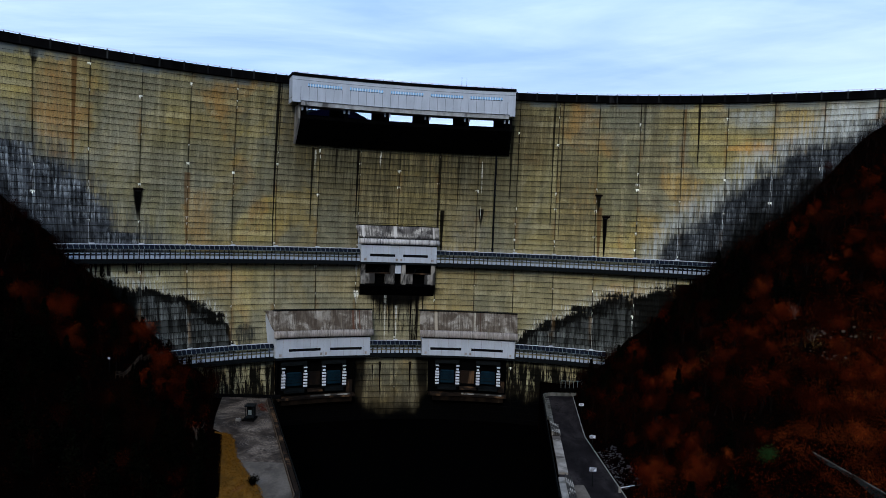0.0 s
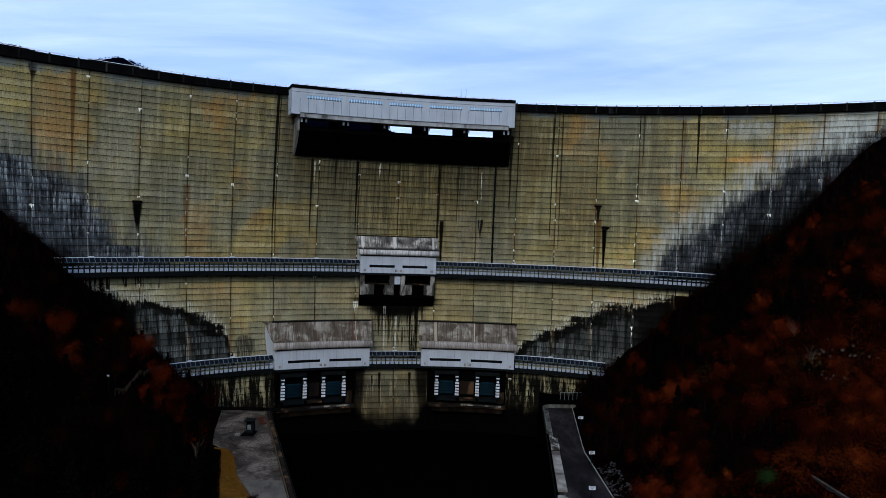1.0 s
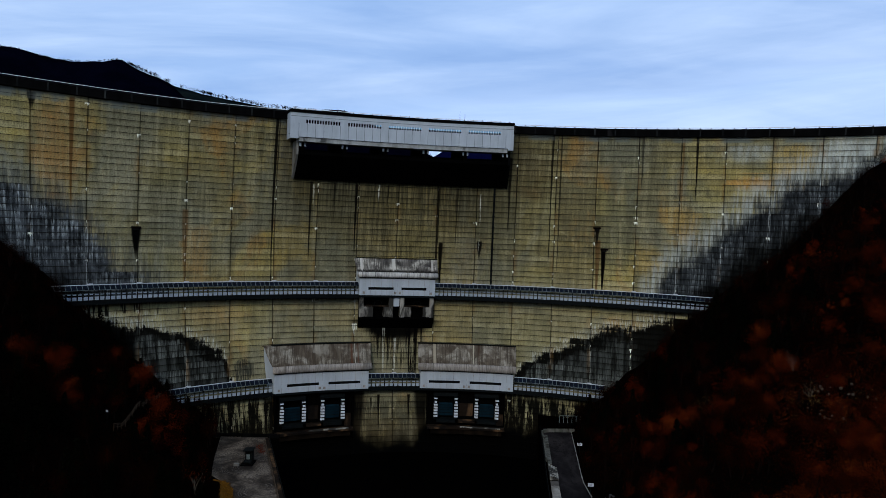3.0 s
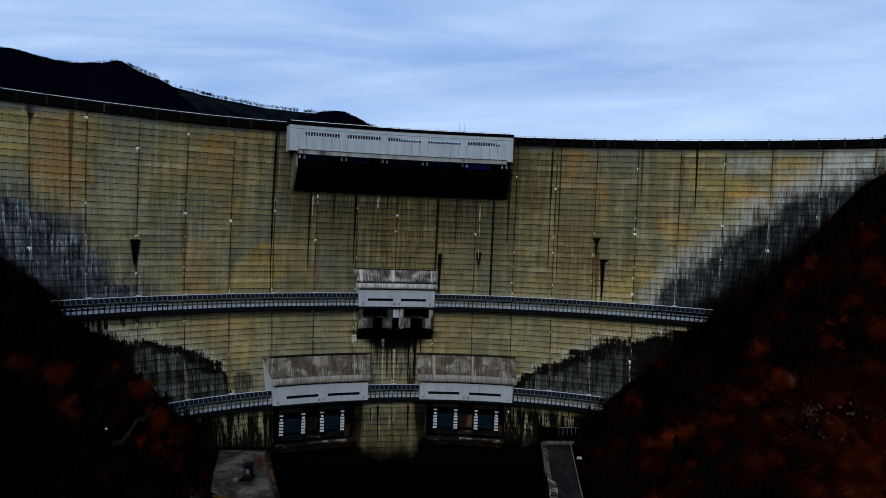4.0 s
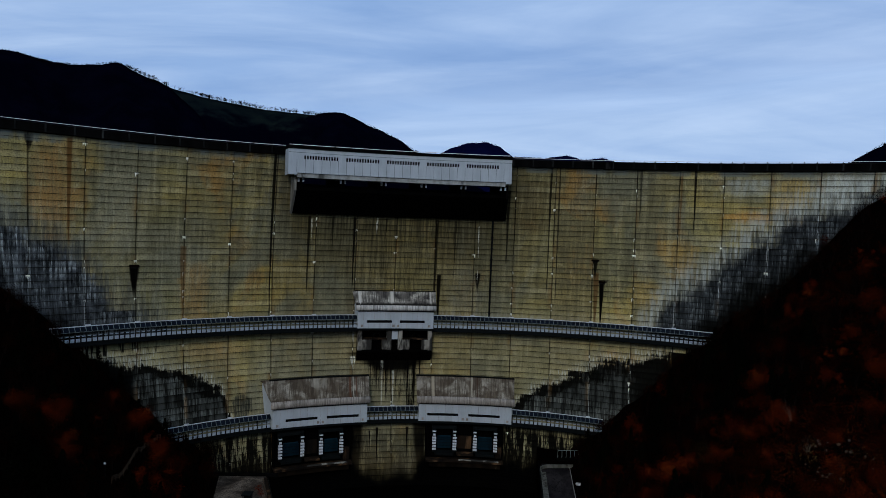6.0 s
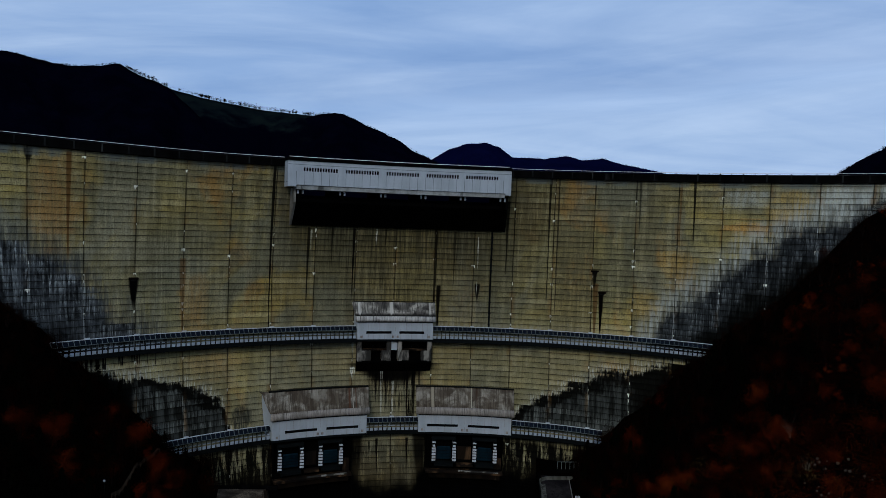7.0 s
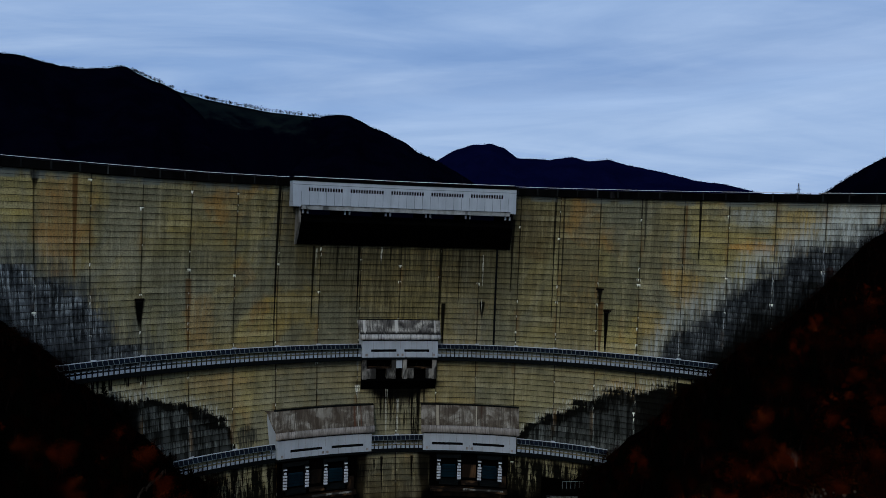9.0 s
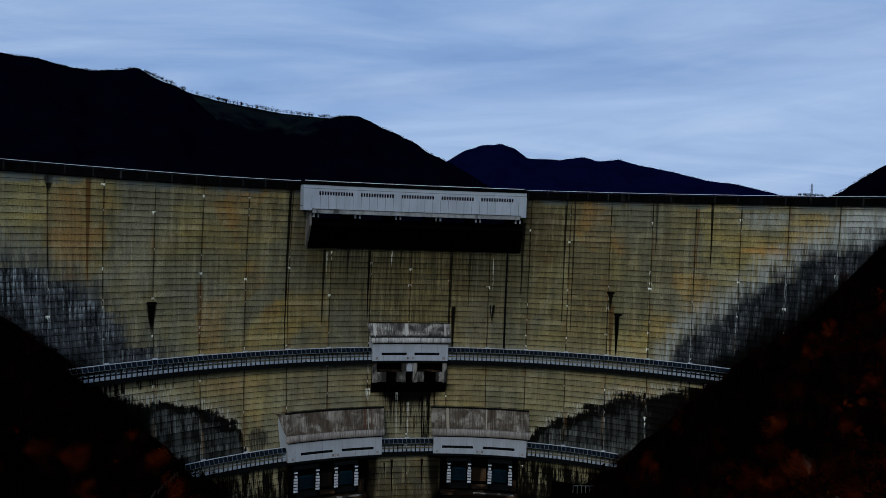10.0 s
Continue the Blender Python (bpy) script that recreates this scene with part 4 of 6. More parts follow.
# ---- crest ----
def crest_side(th0, th1, n):
    part("crest_slab", raised(sweep("crest_slab", [(-9.5, 108.95), (1.15, 108.95), (1.15, 109.7), (-9.5, 109.7)], th0, th1, n, M["parapet"], 109)), dam)
    part("parapet", raised(sweep("parapet", [(0.55, 109.7), (0.95, 109.7), (0.95, 111.5), (0.55, 111.5)], th0, th1, n, M["parapet"], 109)), dam, "dark weathered parapet wall")
    part("parapet", raised(sweep("parapet", [(-9.3, 109.7), (-8.9, 109.7), (-8.9, 111.2), (-9.3, 111.2)], th0, th1, n, M["parapet"], 109)), dam)
    part("coping", raised(sweep("coping", [(0.45, 111.5), (1.1, 111.5), (1.1, 111.68), (0.45, 111.68)], th0, th1, n, M["coping"], 109)), dam)
    part("handrail", raised(sweep("handrail", [(0.70, 112.10), (0.86, 112.10), (0.86, 112.25), (0.70, 112.25)], th0, th1, n, M["bright_rail"], 109)), dam, "pale steel handrail")
    count = int(abs(th1 - th0) / 1.076)
    for i in range(count + 1):
        th = th0 + (th1 - th0) * (i + 0.25) / (count + 0.5)
        part("post", raised(box(th - 0.025, th + 0.025, 111.68, 112.12, 0.70, 0.86, M["parapet"], "post", 1, 109)), dam)
        if i % 2 == 0:
            part("pilaster", raised(box(th - 0.07, th + 0.07, 109.0, 111.85, 0.95, 1.22, M["coping"], "pilaster", 1, 109)), dam)


crest_side(-62, -23.3, 30)
crest_side(1.15, 47, 36)

# ---- spillway under the crest house ----
spill = root("spillway", P(-11, 89, 4), "dark overhanging concrete spillway lip with six piers and five open bays", "spillway")
# lip and piers coloured near black for the shade under the overhang
part("lip", sweep("lip", [(-0.1, 99.3), (4.0, 98.7), (7.6, 97.6), (7.7, 96.7), (6.2, 95.0), (3.0, 91.6), (-0.1, 88.6)], BAY0, BAY1, 24, M["shaded_concrete"], 95), spill)
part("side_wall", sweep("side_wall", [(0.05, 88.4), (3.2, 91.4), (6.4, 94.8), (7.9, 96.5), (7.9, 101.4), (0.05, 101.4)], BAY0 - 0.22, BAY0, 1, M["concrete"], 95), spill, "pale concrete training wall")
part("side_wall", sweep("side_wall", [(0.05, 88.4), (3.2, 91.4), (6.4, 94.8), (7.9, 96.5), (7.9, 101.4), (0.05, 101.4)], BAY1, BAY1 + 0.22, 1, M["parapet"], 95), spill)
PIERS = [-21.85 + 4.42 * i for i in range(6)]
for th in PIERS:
    part("pier", sweep("pier", [(-8.8, 99.0), (0, 99.0), (7.3, 97.4), (7.3, 103.4), (-8.8, 103.4)], th - 0.22, th + 0.22, 1, M["shaded_concrete"], 95), spill)
    part("back_pier", box(th - 0.22, th + 0.22, 103.4, 109.0, -8.8, 2.0, M["shaded_concrete"], "back_pier", 1, 95), spill)
    part("gate_guide", box(th - 1.08, th - 0.22, 98.0, 103.3, -8.8, -5.5, M["shaded_concrete"], "gate_guide", 2, 95), spill, "black concrete gate guide")
    for s in (-0.24, 0.24):
        part("bracket", sweep("bracket", [(6.9, 99.5), (7.9, 99.5), (8.05, 100.75), (6.9, 100.75)], th + s - 0.09, th + s + 0.09, 1, M["white_rail"], 95), spill, "pale concrete bracket")

# ---- crest gate house ----
house = root("crest_gate_house", P(-11, 101, 5), "long white clad gate house with narrow windows on the dam crest", "gate house")
H0, H1, HZ = -23.3, 1.1, 105.0
part("beam", sweep("beam", [(2.0, 100.9), (7.6, 100.9), (7.6, 102.45), (2.0, 102.45)], -22.35, 0.45, 24, M["beam"], HZ), house, "grey stained concrete girder")
WIN = []
for g in range(5):
    a = -21.68 + 4.43 * g
    WIN += [(a + 0.283 * i, a + 0.283 * i + 0.19) for i in range(13)]
part("lower_wall", box(-22.42, 0.5, 102.45, 107.2, 7.7, 8.0, M["white"], "lower_wall", 26, HZ), house)
part("upper_wall", box(H0, H1, 108.5, 110.7, 7.7, 8.0, M["white"], "upper_wall", 26, HZ), house)
for a, b in ((H0, -22.42), (0.5, H1)):
    part("end_wall", box(a, b, 101.8, 107.2, 7.0, 8.0, M["white"], "end_wall", 1, HZ), house)
edges = [H0] + [v for w in WIN for v in w] + [H1]
for i in range(0, len(edges), 2):
    part("window_pier", box(edges[i], edges[i + 1], 107.2, 108.5, 7.7, 8.0, M["white"], "window_pier", max(1, int((edges[i + 1] - edges[i]) / 0.6)), HZ), house)
for a, b in WIN:
    part("window", box(a, b, 107.2, 108.5, 7.66, 7.72, M["clear"], "window", 1, HZ), house)
for i in range(1, 28):
    th = H0 + (H1 - H0) * i / 28
    part("seam", box(th - 0.018, th + 0.018, 102.5, 107.15, 8.0, 8.03, M["green_rail"], "seam", 1, HZ), house)
part("band", box(H0, H1, 109.35, 109.5, 8.0, 8.03, M["green_rail"], "band", 26, HZ), house)
part("side_wall", box(H0, H0 + 0.08, 101.8, 110.7, 1.5, 7.7, M["white"], "side_wall", 1, HZ), house)
part("side_wall", box(H1 - 0.08, H1, 101.8, 110.7, 1.5, 7.7, M["white"], "side_wall", 1, HZ), house)
part("back_wall", box(H0, H1, 103.4, 108.7, 1.5, 1.8, M["parapet"], "back_wall", 26, HZ), house)
part("back_window", box(H0, H1, 108.7, 110.5, 1.6, 1.66, M["clear"], "back_window", 26, HZ), house)
part("back_lintel", box(H0, H1, 110.5, 110.7, 1.5, 1.8, M["parapet"], "back_lintel", 26, HZ), house)
part("floor", box(H0, H1, 103.3, 103.5, 1.8, 7.6, M["shaded_concrete"], "floor", 26, HZ), house)
part("roof", box(H0 - 0.05, H1 + 0.05, 110.7, 111.75, 0.8, 8.25, M["parapet"], "roof", 26, HZ), house, "dark flat roof edge with service rail")
for g in range(5):
    a = -23.0 + 4.82 * g
    part("roof_rail", box(a - 0.2, a + 4.55, 112.0 + 0.03 * (g % 2), 112.2 + 0.03 * (g % 2), 7.6, 7.75, M["bright_rail"], "roof_rail", 6, HZ), house, "pale steel roof rail")
for i in range(24):
    th = H0 + (H1 - H0) * (i + 0.5) / 24
    part("roof_post", box(th - 0.03, th + 0.03, 111.75, 112.3, 7.5, 7.7, M["parapet"], "roof_post", 1, HZ), house)
for th in (-5.0, -4.45):
    p = Vector(P(th, 111.7, 6.5))
    part("aerial", tube("aerial", [p, p + Vector((0, 0, 3.2))], [0.06, 0.03], 5, M["steel"]), house)


# ---- galleries along the face ----
def gallery(th0, th1, zd, label, lamps, step=0.472):
    """A covered steel walkway: deck, brackets, posts, pale infill panels, rails, sloping tinted roof."""
    g = root("gallery", P(0.5 * (th0 + th1), zd, 1.5), label, "walkway", "galleries on the dam face")
    zr = zd + 1.5
    n = max(2, int(abs(th1 - th0)))
    part("deck", sweep("deck", [(0.1, zd - 0.1), (3.5, zd - 0.1), (3.5, zd + 0.35), (0.1, zd + 0.35)], th0, th1, n, M["steel"], zr), g)
    part("soffit_beam", sweep("soffit_beam", [(2.3, zd - 0.9), (2.7, zd - 0.9), (2.7, zd - 0.1), (2.3, zd - 0.1)], th0, th1, n, M["steel"], zr), g)
    part("top_rail", sweep("top_rail", [(1.85, zd + 4.85), (2.1, zd + 4.8), (2.15, zd + 5.05), (1.9, zd + 5.1)], th0, th1, n, M["white_rail"], zr), g)
    part("eave_rail", sweep("eave_rail", [(3.48, zd + 3.46), (3.60, zd + 3.46), (3.60, zd + 3.58), (3.48, zd + 3.58)], th0, th1, n, M["green_rail"], zr), g)
    part("mid_rail", sweep("mid_rail", [(3.30, zd + 2.45), (3.40, zd + 2.45), (3.40, zd + 2.55), (3.30, zd + 2.55)], th0, th1, n, M["green_rail"], zr), g)
    part("fascia_beam", sweep("fascia_beam", [(3.1, zd - 1.1), (3.5, zd - 1.1), (3.5, zd - 0.1), (3.1, zd - 0.1)], th0, th1, n, M["steel"], zr), g)
    count = max(1, round(abs(th1 - th0) / step))
    w = (th1 - th0) / count
    for i in range(count):
        a = th0 + w * i
        part("infill_panel", box(a + w * 0.14, a + w * 0.86, zd + 0.45, zd + 1.5, 3.40, 3.47, M["panel"], "infill_panel", 1, zr), g)
        part("upper_panel", box(a + w * 0.18, a + w * 0.82, zd + 2.08, zd + 2.32, 3.40, 3.47, M["panel"], "upper_panel", 1, zr), g)
        part("post", box(a - 0.022, a + 0.022, zd + 0.35, zd + 3.5, 3.32, 3.52, M["steel"], "post", 1, zr), g)
        part("roof_pane", sweep("roof_pane", [(2.1, zd + 4.82), (3.5, zd + 3.55), (3.54, zd + 3.60), (2.14, zd + 4.87)], a + w * 0.07, a + w * 0.93, 1, M["glass"], zr), g)
        part("rafter", sweep("rafter", [(2.0, zd + 4.8), (3.5, zd + 3.45), (3.56, zd + 3.64), (2.06, zd + 5.0)], a - 0.02, a + 0.02, 1, M["green_rail"], zr), g)
        if i % 4 == 0:
            part("bracket", sweep("bracket", [(0.0, zd - 2.0), (0.5, zd - 1.9), (3.2, zd - 0.4), (3.2, zd - 0.1), (0.0, zd - 0.1)], a - 0.05, a + 0.05, 1, M["steel"], zr), g)
            part("roof_post", box(a - 0.025, a + 0.025, zd + 0.35, zd + 4.85, 1.9, 2.05, M["steel"], "roof_post", 1, zr), g)
    for th in lamps:
        part("lamp_box", box(th - 0.22, th + 0.22, zd + 4.95, zd + 5.4, 1.7, 2.4, M["white_rail"], "lamp_box", 1, zr), g, "small white lamp housing")
    return g


JOINTS = [JOINT0 + JOINT_STEP * k for k in range(-11, 12)]
gallery(-45.6, -15.05, 46.45, "long covered steel gallery with pale panels beside the upper valve house", [t for t in JOINTS if -45 < t < -17])
gallery(-6.75, 23.0, 46.45, "long covered steel gallery with tinted roof running into the wooded bank", [t for t in JOINTS if -6 < t < 22])
gallery(-34.8, -24.1, 12.3, "covered steel gallery with sloping roof above the platform", [t for t in JOINTS if -34 < t < -24.5])
gallery(-14.0, -8.15, 12.3, "short covered steel gallery linking the two valve houses", [JOINT0])
gallery(2.25, 12.1, 12.3, "covered steel gallery ending at the wooded bank", [t for t in JOINTS if 2.5 < t < 12])


# ---- valve houses ----
def lean_back(me, splay, d, zr, upto=99.0):
    """Swings the rear of a flank outwards by splay degrees."""
    if not splay:
        return
    for v in me.vertices:
        a = math.degrees(math.atan2(v.co.x - CX, v.co.y - CY))
        r = math.hypot(v.co.x - CX, v.co.y - CY)
        if a < upto:
            f = max(0.0, min(1.2, 1 - (wall_r(a, zr) - r) / d))
            b = radians(a - splay * f)
            v.co.x, v.co.y = CX + r * math.sin(b), CY + r * math.cos(b)


def valve_house(th0, th1, z0, zeave, zknee, ztop, depth, roof_mat, strips, label, group, splay=0.0, bars="white"):
    h = root("valve_house", P(0.5 * (th0 + th1), z0, depth / 2), label, "valve house", group)
    zr, n = z0 + 3, max(6, int((th1 - th0) / 1.2))
    d = depth
    za, zb = z0 + 2.05, z0 + 3.05
    part("floor_slab", box(th0 - 0.12, th1 + 0.12, z0 - 0.75, z0, -1.0, d + 0.35, M["steel"], "floor_slab", n, zr), h)
    part("lower_wall", box(th0, th1, z0, za, d - 0.3, d, M["white"], "lower_wall", n, zr), h)
    part("upper_wall", box(th0, th1, zb, zeave + 0.6, d - 0.3, d, M["white"], "upper_wall", n, zr), h)
    cuts = [th0] + [v for s in strips for v in s] + [th1]
    for i in range(0, len(cuts), 2):
        part("wall_pier", box(cuts[i], cuts[i + 1], za, zb, d - 0.3, d, M["white"], "wall_pier", 2, zr), h)
    for a, b in strips:
        win = part("window", box(a, b, za, zb, d - 0.28, d - 0.2, M["window"], "window", 4, zr), h)
        for i in range(1, 7):
            t = a + (b - a) * i / 7
            part("mullion", box(t - 0.012, t + 0.012, za, zb, d - 0.2, d - 0.05, M[bars], "mullion", 1, zr), win)
    for i in range(1, 14):
        t = th0 + (th1 - th0) * i / 14
        for q0, q1 in ((z0, za), (zb, zeave + 0.1)):
            part("seam", box(t - 0.01, t + 0.01, q0, q1, d, d + 0.025, M["fascia"], "seam", 1, zr), h)
    mid = 0.5 * (th0 + th1)
    for t in (th0 + 0.45, mid - 0.25, mid + 0.25, th1 - 0.45):
        part("vent", box(t - 0.12, t + 0.12, z0 + 0.5, z0 + 1.4, d, d + 0.06, M["fascia"], "vent", 1, zr), h, "small grey wall vent")
    side = [(-1.5, z0), (d - 0.3, z0), (d - 0.3, zknee - 0.6), (d * 0.55, zknee + (ztop - zknee) * 0.30), (0.3, ztop - 0.5), (-1.5, ztop - 0.5)]
    for a, b, sp in ((th0, th0 + 0.1, splay), (th1 - 0.1, th1, 0.0)):
        me = sweep("side_wall", side, a, b, 1, M["white"], zr)
        lean_back(me, sp, d, zr)
        part("side_wall", me, h)
    # roof: concave sheet falling to a rounded ribbed fascia
    top = [(-1.2, ztop), (0.15, ztop - 0.05)]
    for i in range(1, 7):
        f = i / 6
        top.append((0.15 + (d + 0.25) * f, ztop - (ztop - zknee) * (1 - (1 - f) ** 1.45)))
    under = [(o - 0.12, z - 0.28) for o, z in reversed(top)]
    me = sweep("roof_sheet", top + under, th0 - 0.25, th1 + 0.25, n, roof_mat, zr)
    lean_back(me, splay, d, zr, th0 + 0.5)
    part("roof_sheet", me, h, "weathered curved roof sheet")
    e = d + 0.4
    fas = [(e - 0.1, zknee + 0.02), (e + 0.4, zknee - 0.2), (e + 0.75, zknee - 0.6), (e + 0.9, zknee - 1.15), (e + 0.82, zeave + 0.45), (e + 0.5, zeave + 0.02), (e - 0.1, zeave - 0.1), (e - 0.1, zknee - 0.4)]
    part("fascia", sweep("fascia", fas, th0 - 0.28, th1 + 0.28, n, M["fascia_mid"] if z0 > 30 else M["fascia"], zr, True), h, "ribbed pale metal fascia")
    # added dark strip that stands for the eave's shade on the wall
    part("eave_strip", box(th0 + 0.02, th1 - 0.02, zeave - 0.42, zeave + 0.05, d, d + 0.3, M["steel"], "eave_strip", n, zr), h, "added dark strip standing for the shade under the fascia")
    part("flashing", box(th0 - 0.27, th1 + 0.27, ztop - 0.05, ztop + 0.22, -1.0, 0.5, M["steel"], "flashing", n, zr), h)
    return h


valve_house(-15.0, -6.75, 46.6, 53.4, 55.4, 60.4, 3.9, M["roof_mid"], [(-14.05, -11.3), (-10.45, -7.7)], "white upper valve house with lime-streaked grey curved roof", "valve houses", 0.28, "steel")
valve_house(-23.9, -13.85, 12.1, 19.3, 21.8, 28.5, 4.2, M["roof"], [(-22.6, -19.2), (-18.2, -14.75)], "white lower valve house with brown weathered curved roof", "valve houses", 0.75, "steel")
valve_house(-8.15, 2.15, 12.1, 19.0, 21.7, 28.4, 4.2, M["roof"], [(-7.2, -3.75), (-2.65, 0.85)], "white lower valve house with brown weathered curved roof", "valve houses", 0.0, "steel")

# concrete outlet block under the upper valve house
ob_ = root("outlet_block", P(-11, 36, 2), "grimy concrete outlet block with two dark sluices under the upper house", "outlet")
part("backing", box(-14.9, -6.9, 38.0, 46.0, -1.0, 0.6, M["shaded_concrete"], "backing", 8, 44), ob_)
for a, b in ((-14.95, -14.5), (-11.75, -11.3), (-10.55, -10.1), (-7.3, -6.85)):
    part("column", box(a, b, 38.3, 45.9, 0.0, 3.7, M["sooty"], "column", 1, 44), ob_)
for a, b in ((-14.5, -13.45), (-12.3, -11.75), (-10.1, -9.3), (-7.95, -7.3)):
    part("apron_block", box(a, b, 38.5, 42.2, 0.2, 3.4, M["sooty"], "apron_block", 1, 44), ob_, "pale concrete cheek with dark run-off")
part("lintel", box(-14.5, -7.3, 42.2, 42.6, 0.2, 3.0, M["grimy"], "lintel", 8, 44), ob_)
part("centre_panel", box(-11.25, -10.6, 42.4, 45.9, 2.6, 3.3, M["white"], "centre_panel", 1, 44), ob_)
# soffit coloured near black for the shade under the house
part("soffit", sweep("soffit", [(-0.5, 33.4), (0.2, 33.4), (3.4, 37.6), (3.4, 38.5), (-0.5, 38.5)], -14.95, -6.85, 8, M["shaded_concrete"], 44), ob_)
for c in (-12.85, -8.6):
    ring = []
    v, f = [], []
    for i in range(15):
        a = 2 * math.pi * i / 14
        ring.append(P(c + 0.42 * math.cos(a), 42.9 + 1.5 * math.sin(a), 1.4, 44))
    tube("", ring, [0.14] * 15, 5, None, v, f)
    part("sluice_ring", mesh_of("sluice_ring", v, f, M["steel"]), ob_)


# ---- low-level gates ----
def low_gates(th_pairs, a0, a1, label):
    g = root("gate_bay", P(0.5 * (a0 + a1), -1, 4), label, "sluice gates", "gate bays")
    zr = 6
    # recess backing coloured near black for the shade in the bay
    part("backing", sweep("backing", [(-1.2, -3.0), (0.6, -3.0), (0.6, 1.0), (0.6, 4.0), (0.6, 8.0), (0.6, 11.3), (-1.2, 11.3), (-1.2, 4.0)], a0, a1, 8, M["shaded_concrete"]), g)
    part("wing", sweep("wing", [(-0.5, -3.0), (3.0, -1.0), (1.8, 11.2), (-0.5, 11.2)], a0 - 0.12, a0, 1, M["shaded_concrete"], zr), g)
    part("wing", sweep("wing", [(-0.5, -3.0), (3.0, -1.0), (1.8, 11.2), (-0.5, 11.2)], a1, a1 + 0.12, 1, M["shaded_concrete"], zr), g)
    part("ledge", box(a0 - 0.1, a1 + 0.1, -2.3, -1.6, 0, 6.0, M["grimy"], "ledge", 8, zr), g, "stained concrete ledge")
    part("ledge_lip", box(a0 + 0.42 * (a1 - a0), a1 - 0.4, -1.6, -1.2, 5.2, 6.0, M["sooty"], "ledge_lip", 5, zr), g)
    part("apron_wall", box(a0 + 0.3, a1 - 0.2, -4.2, -2.3, 0.0, 5.4, M["dark_apron"], "apron_wall", 8, zr), g, "black-streaked concrete apron under the ledge")
    gap0, gap1 = th_pairs[0][1] + 0.35, th_pairs[1][0] - 0.35
    part("pier_wall", box(gap0, gap1, 0.4, 6.4, 0.6, 1.6, M["grimy"], "pier_wall", 3, zr), g, "rust-brown concrete wall between the gates")
    part("pier_ledge", sweep("pier_ledge", [(0.6, 0.3), (4.6, -0.2), (4.6, 0.2), (0.6, 0.7)], gap0 - 0.1, gap1 + 0.2, 3, M["grimy"], zr), g)
    part("rusty_cheek", box(a1 - 0.75, a1 - 0.05, -1.6, 3.0, 0.6, 2.4, M["grimy"], "rusty_cheek", 1, zr), g)
    for l, r in th_pairs:
        gate = part("gate", box(l + 0.32, r - 0.32, 1.9, 6.0, 2.2, 2.5, M["blue"], "gate", 3, zr), g, "teal painted steel gate")
        part("gate_top", sweep("gate_top", [(2.1, 6.0), (2.6, 6.0), (2.6, 6.35), (2.1, 6.7)], l + 0.4, r - 0.4, 3, M["blue"], zr), gate)
        for q in range(1, 4):
            part("rib", box(l + 0.34, r - 0.34, 1.9 + q * 1.05, 2.02 + q * 1.05, 2.5, 2.62, M["steel"], "rib", 3, zr), gate)
        part("hood", box(l - 0.2, r + 0.2, 9.2, 10.4, 0.4, 2.6, M["steel"], "hood", 3, zr), g)
        part("sill", sweep("sill", [(0.4, 0.2), (4.4, -0.3), (4.4, 0.5), (0.4, 1.3)], l + 0.1, r - 0.1, 3, M["steel"], zr), g)
        for side, c in ((-1, l), (1, r)):
            col = part("guide", box(c - 0.16, c + 0.16, 0.6, 9.0, 0.4, 3.4, M["steel"], "guide", 1, zr), g, "dark gate guide column")
            for q in range(6):
                wide = 0.22 if q < 5 else 0.14
                part("white_step", sweep("white_step", [(3.4, 1.75 + q * 1.06), (4.0, 1.65 + q * 1.06), (4.0, 2.15 + q * 1.06), (3.4, 2.25 + q * 1.06)], c - wide, c + wide * 0.9, 1, M["white_rail"], zr), col, "white painted step plate")
            part("cap_plate", box(c - 0.2, c + 0.18, 8.4, 8.75, 3.3, 3.9, M["white_rail"], "cap_plate", 1, zr), col)
    return g


low_gates([(-23.15, -20.8), (-18.8, -16.6)], -23.75, -15.6, "two teal gates between white stepped guides in black recess")
low_gates([(-6.37, -4.1), (-1.84, 0.43)], -7.2, 1.2, "two teal gates between white stepped guides in dark recess")

# drain pipe and ladders on the face
pipe = root("drain_pipe", P(-0.52, 50, 0.3), "long dark drain pipe down the dam face", "pipe")
part("pipe", tube("pipe", [P(-0.54, 88.5 - 4.2 * i, 0.32) for i in range(10)], [0.38] * 10, 7, M["steel"]), pipe)
for i in range(9):
    part("clamp", box(-0.68, -0.38, 86 - 4.2 * i, 86.3 - 4.2 * i, 0.0, 0.75, M["steel"], "clamp", 1), pipe)
for th, zt in ((-37.0, 69.6), (11.6, 66.8), (10.75, 74.8)):
    o = root("drain_outlet", P(th, zt, 0.2), "small rusty drain outlet with dark run-off below", "drain", "drain outlets")
    part("hood", sweep("hood", [(0, zt - 0.5), (0.5, zt - 0.35), (0.55, zt), (0, zt + 0.15)], th - 0.42, th + 0.42, 2, M["bark"]), o)
    part("mouth", box(th - 0.25, th + 0.25, zt - 1.1, zt - 0.5, 0.0, 0.25, M["joint"], "mouth", 1), o)

# ---- roads, platform and banks ----
YS = [float(v) for v in range(60, 238, 6)]


def grass_edge(y):
    for (y0, x0), (y1, x1) in zip(GE, GE[1:]):
        if y <= y1:
            return x0 + (x1 - x0) * (y - y0) / (y1 - y0)
    return GE[-1][1]


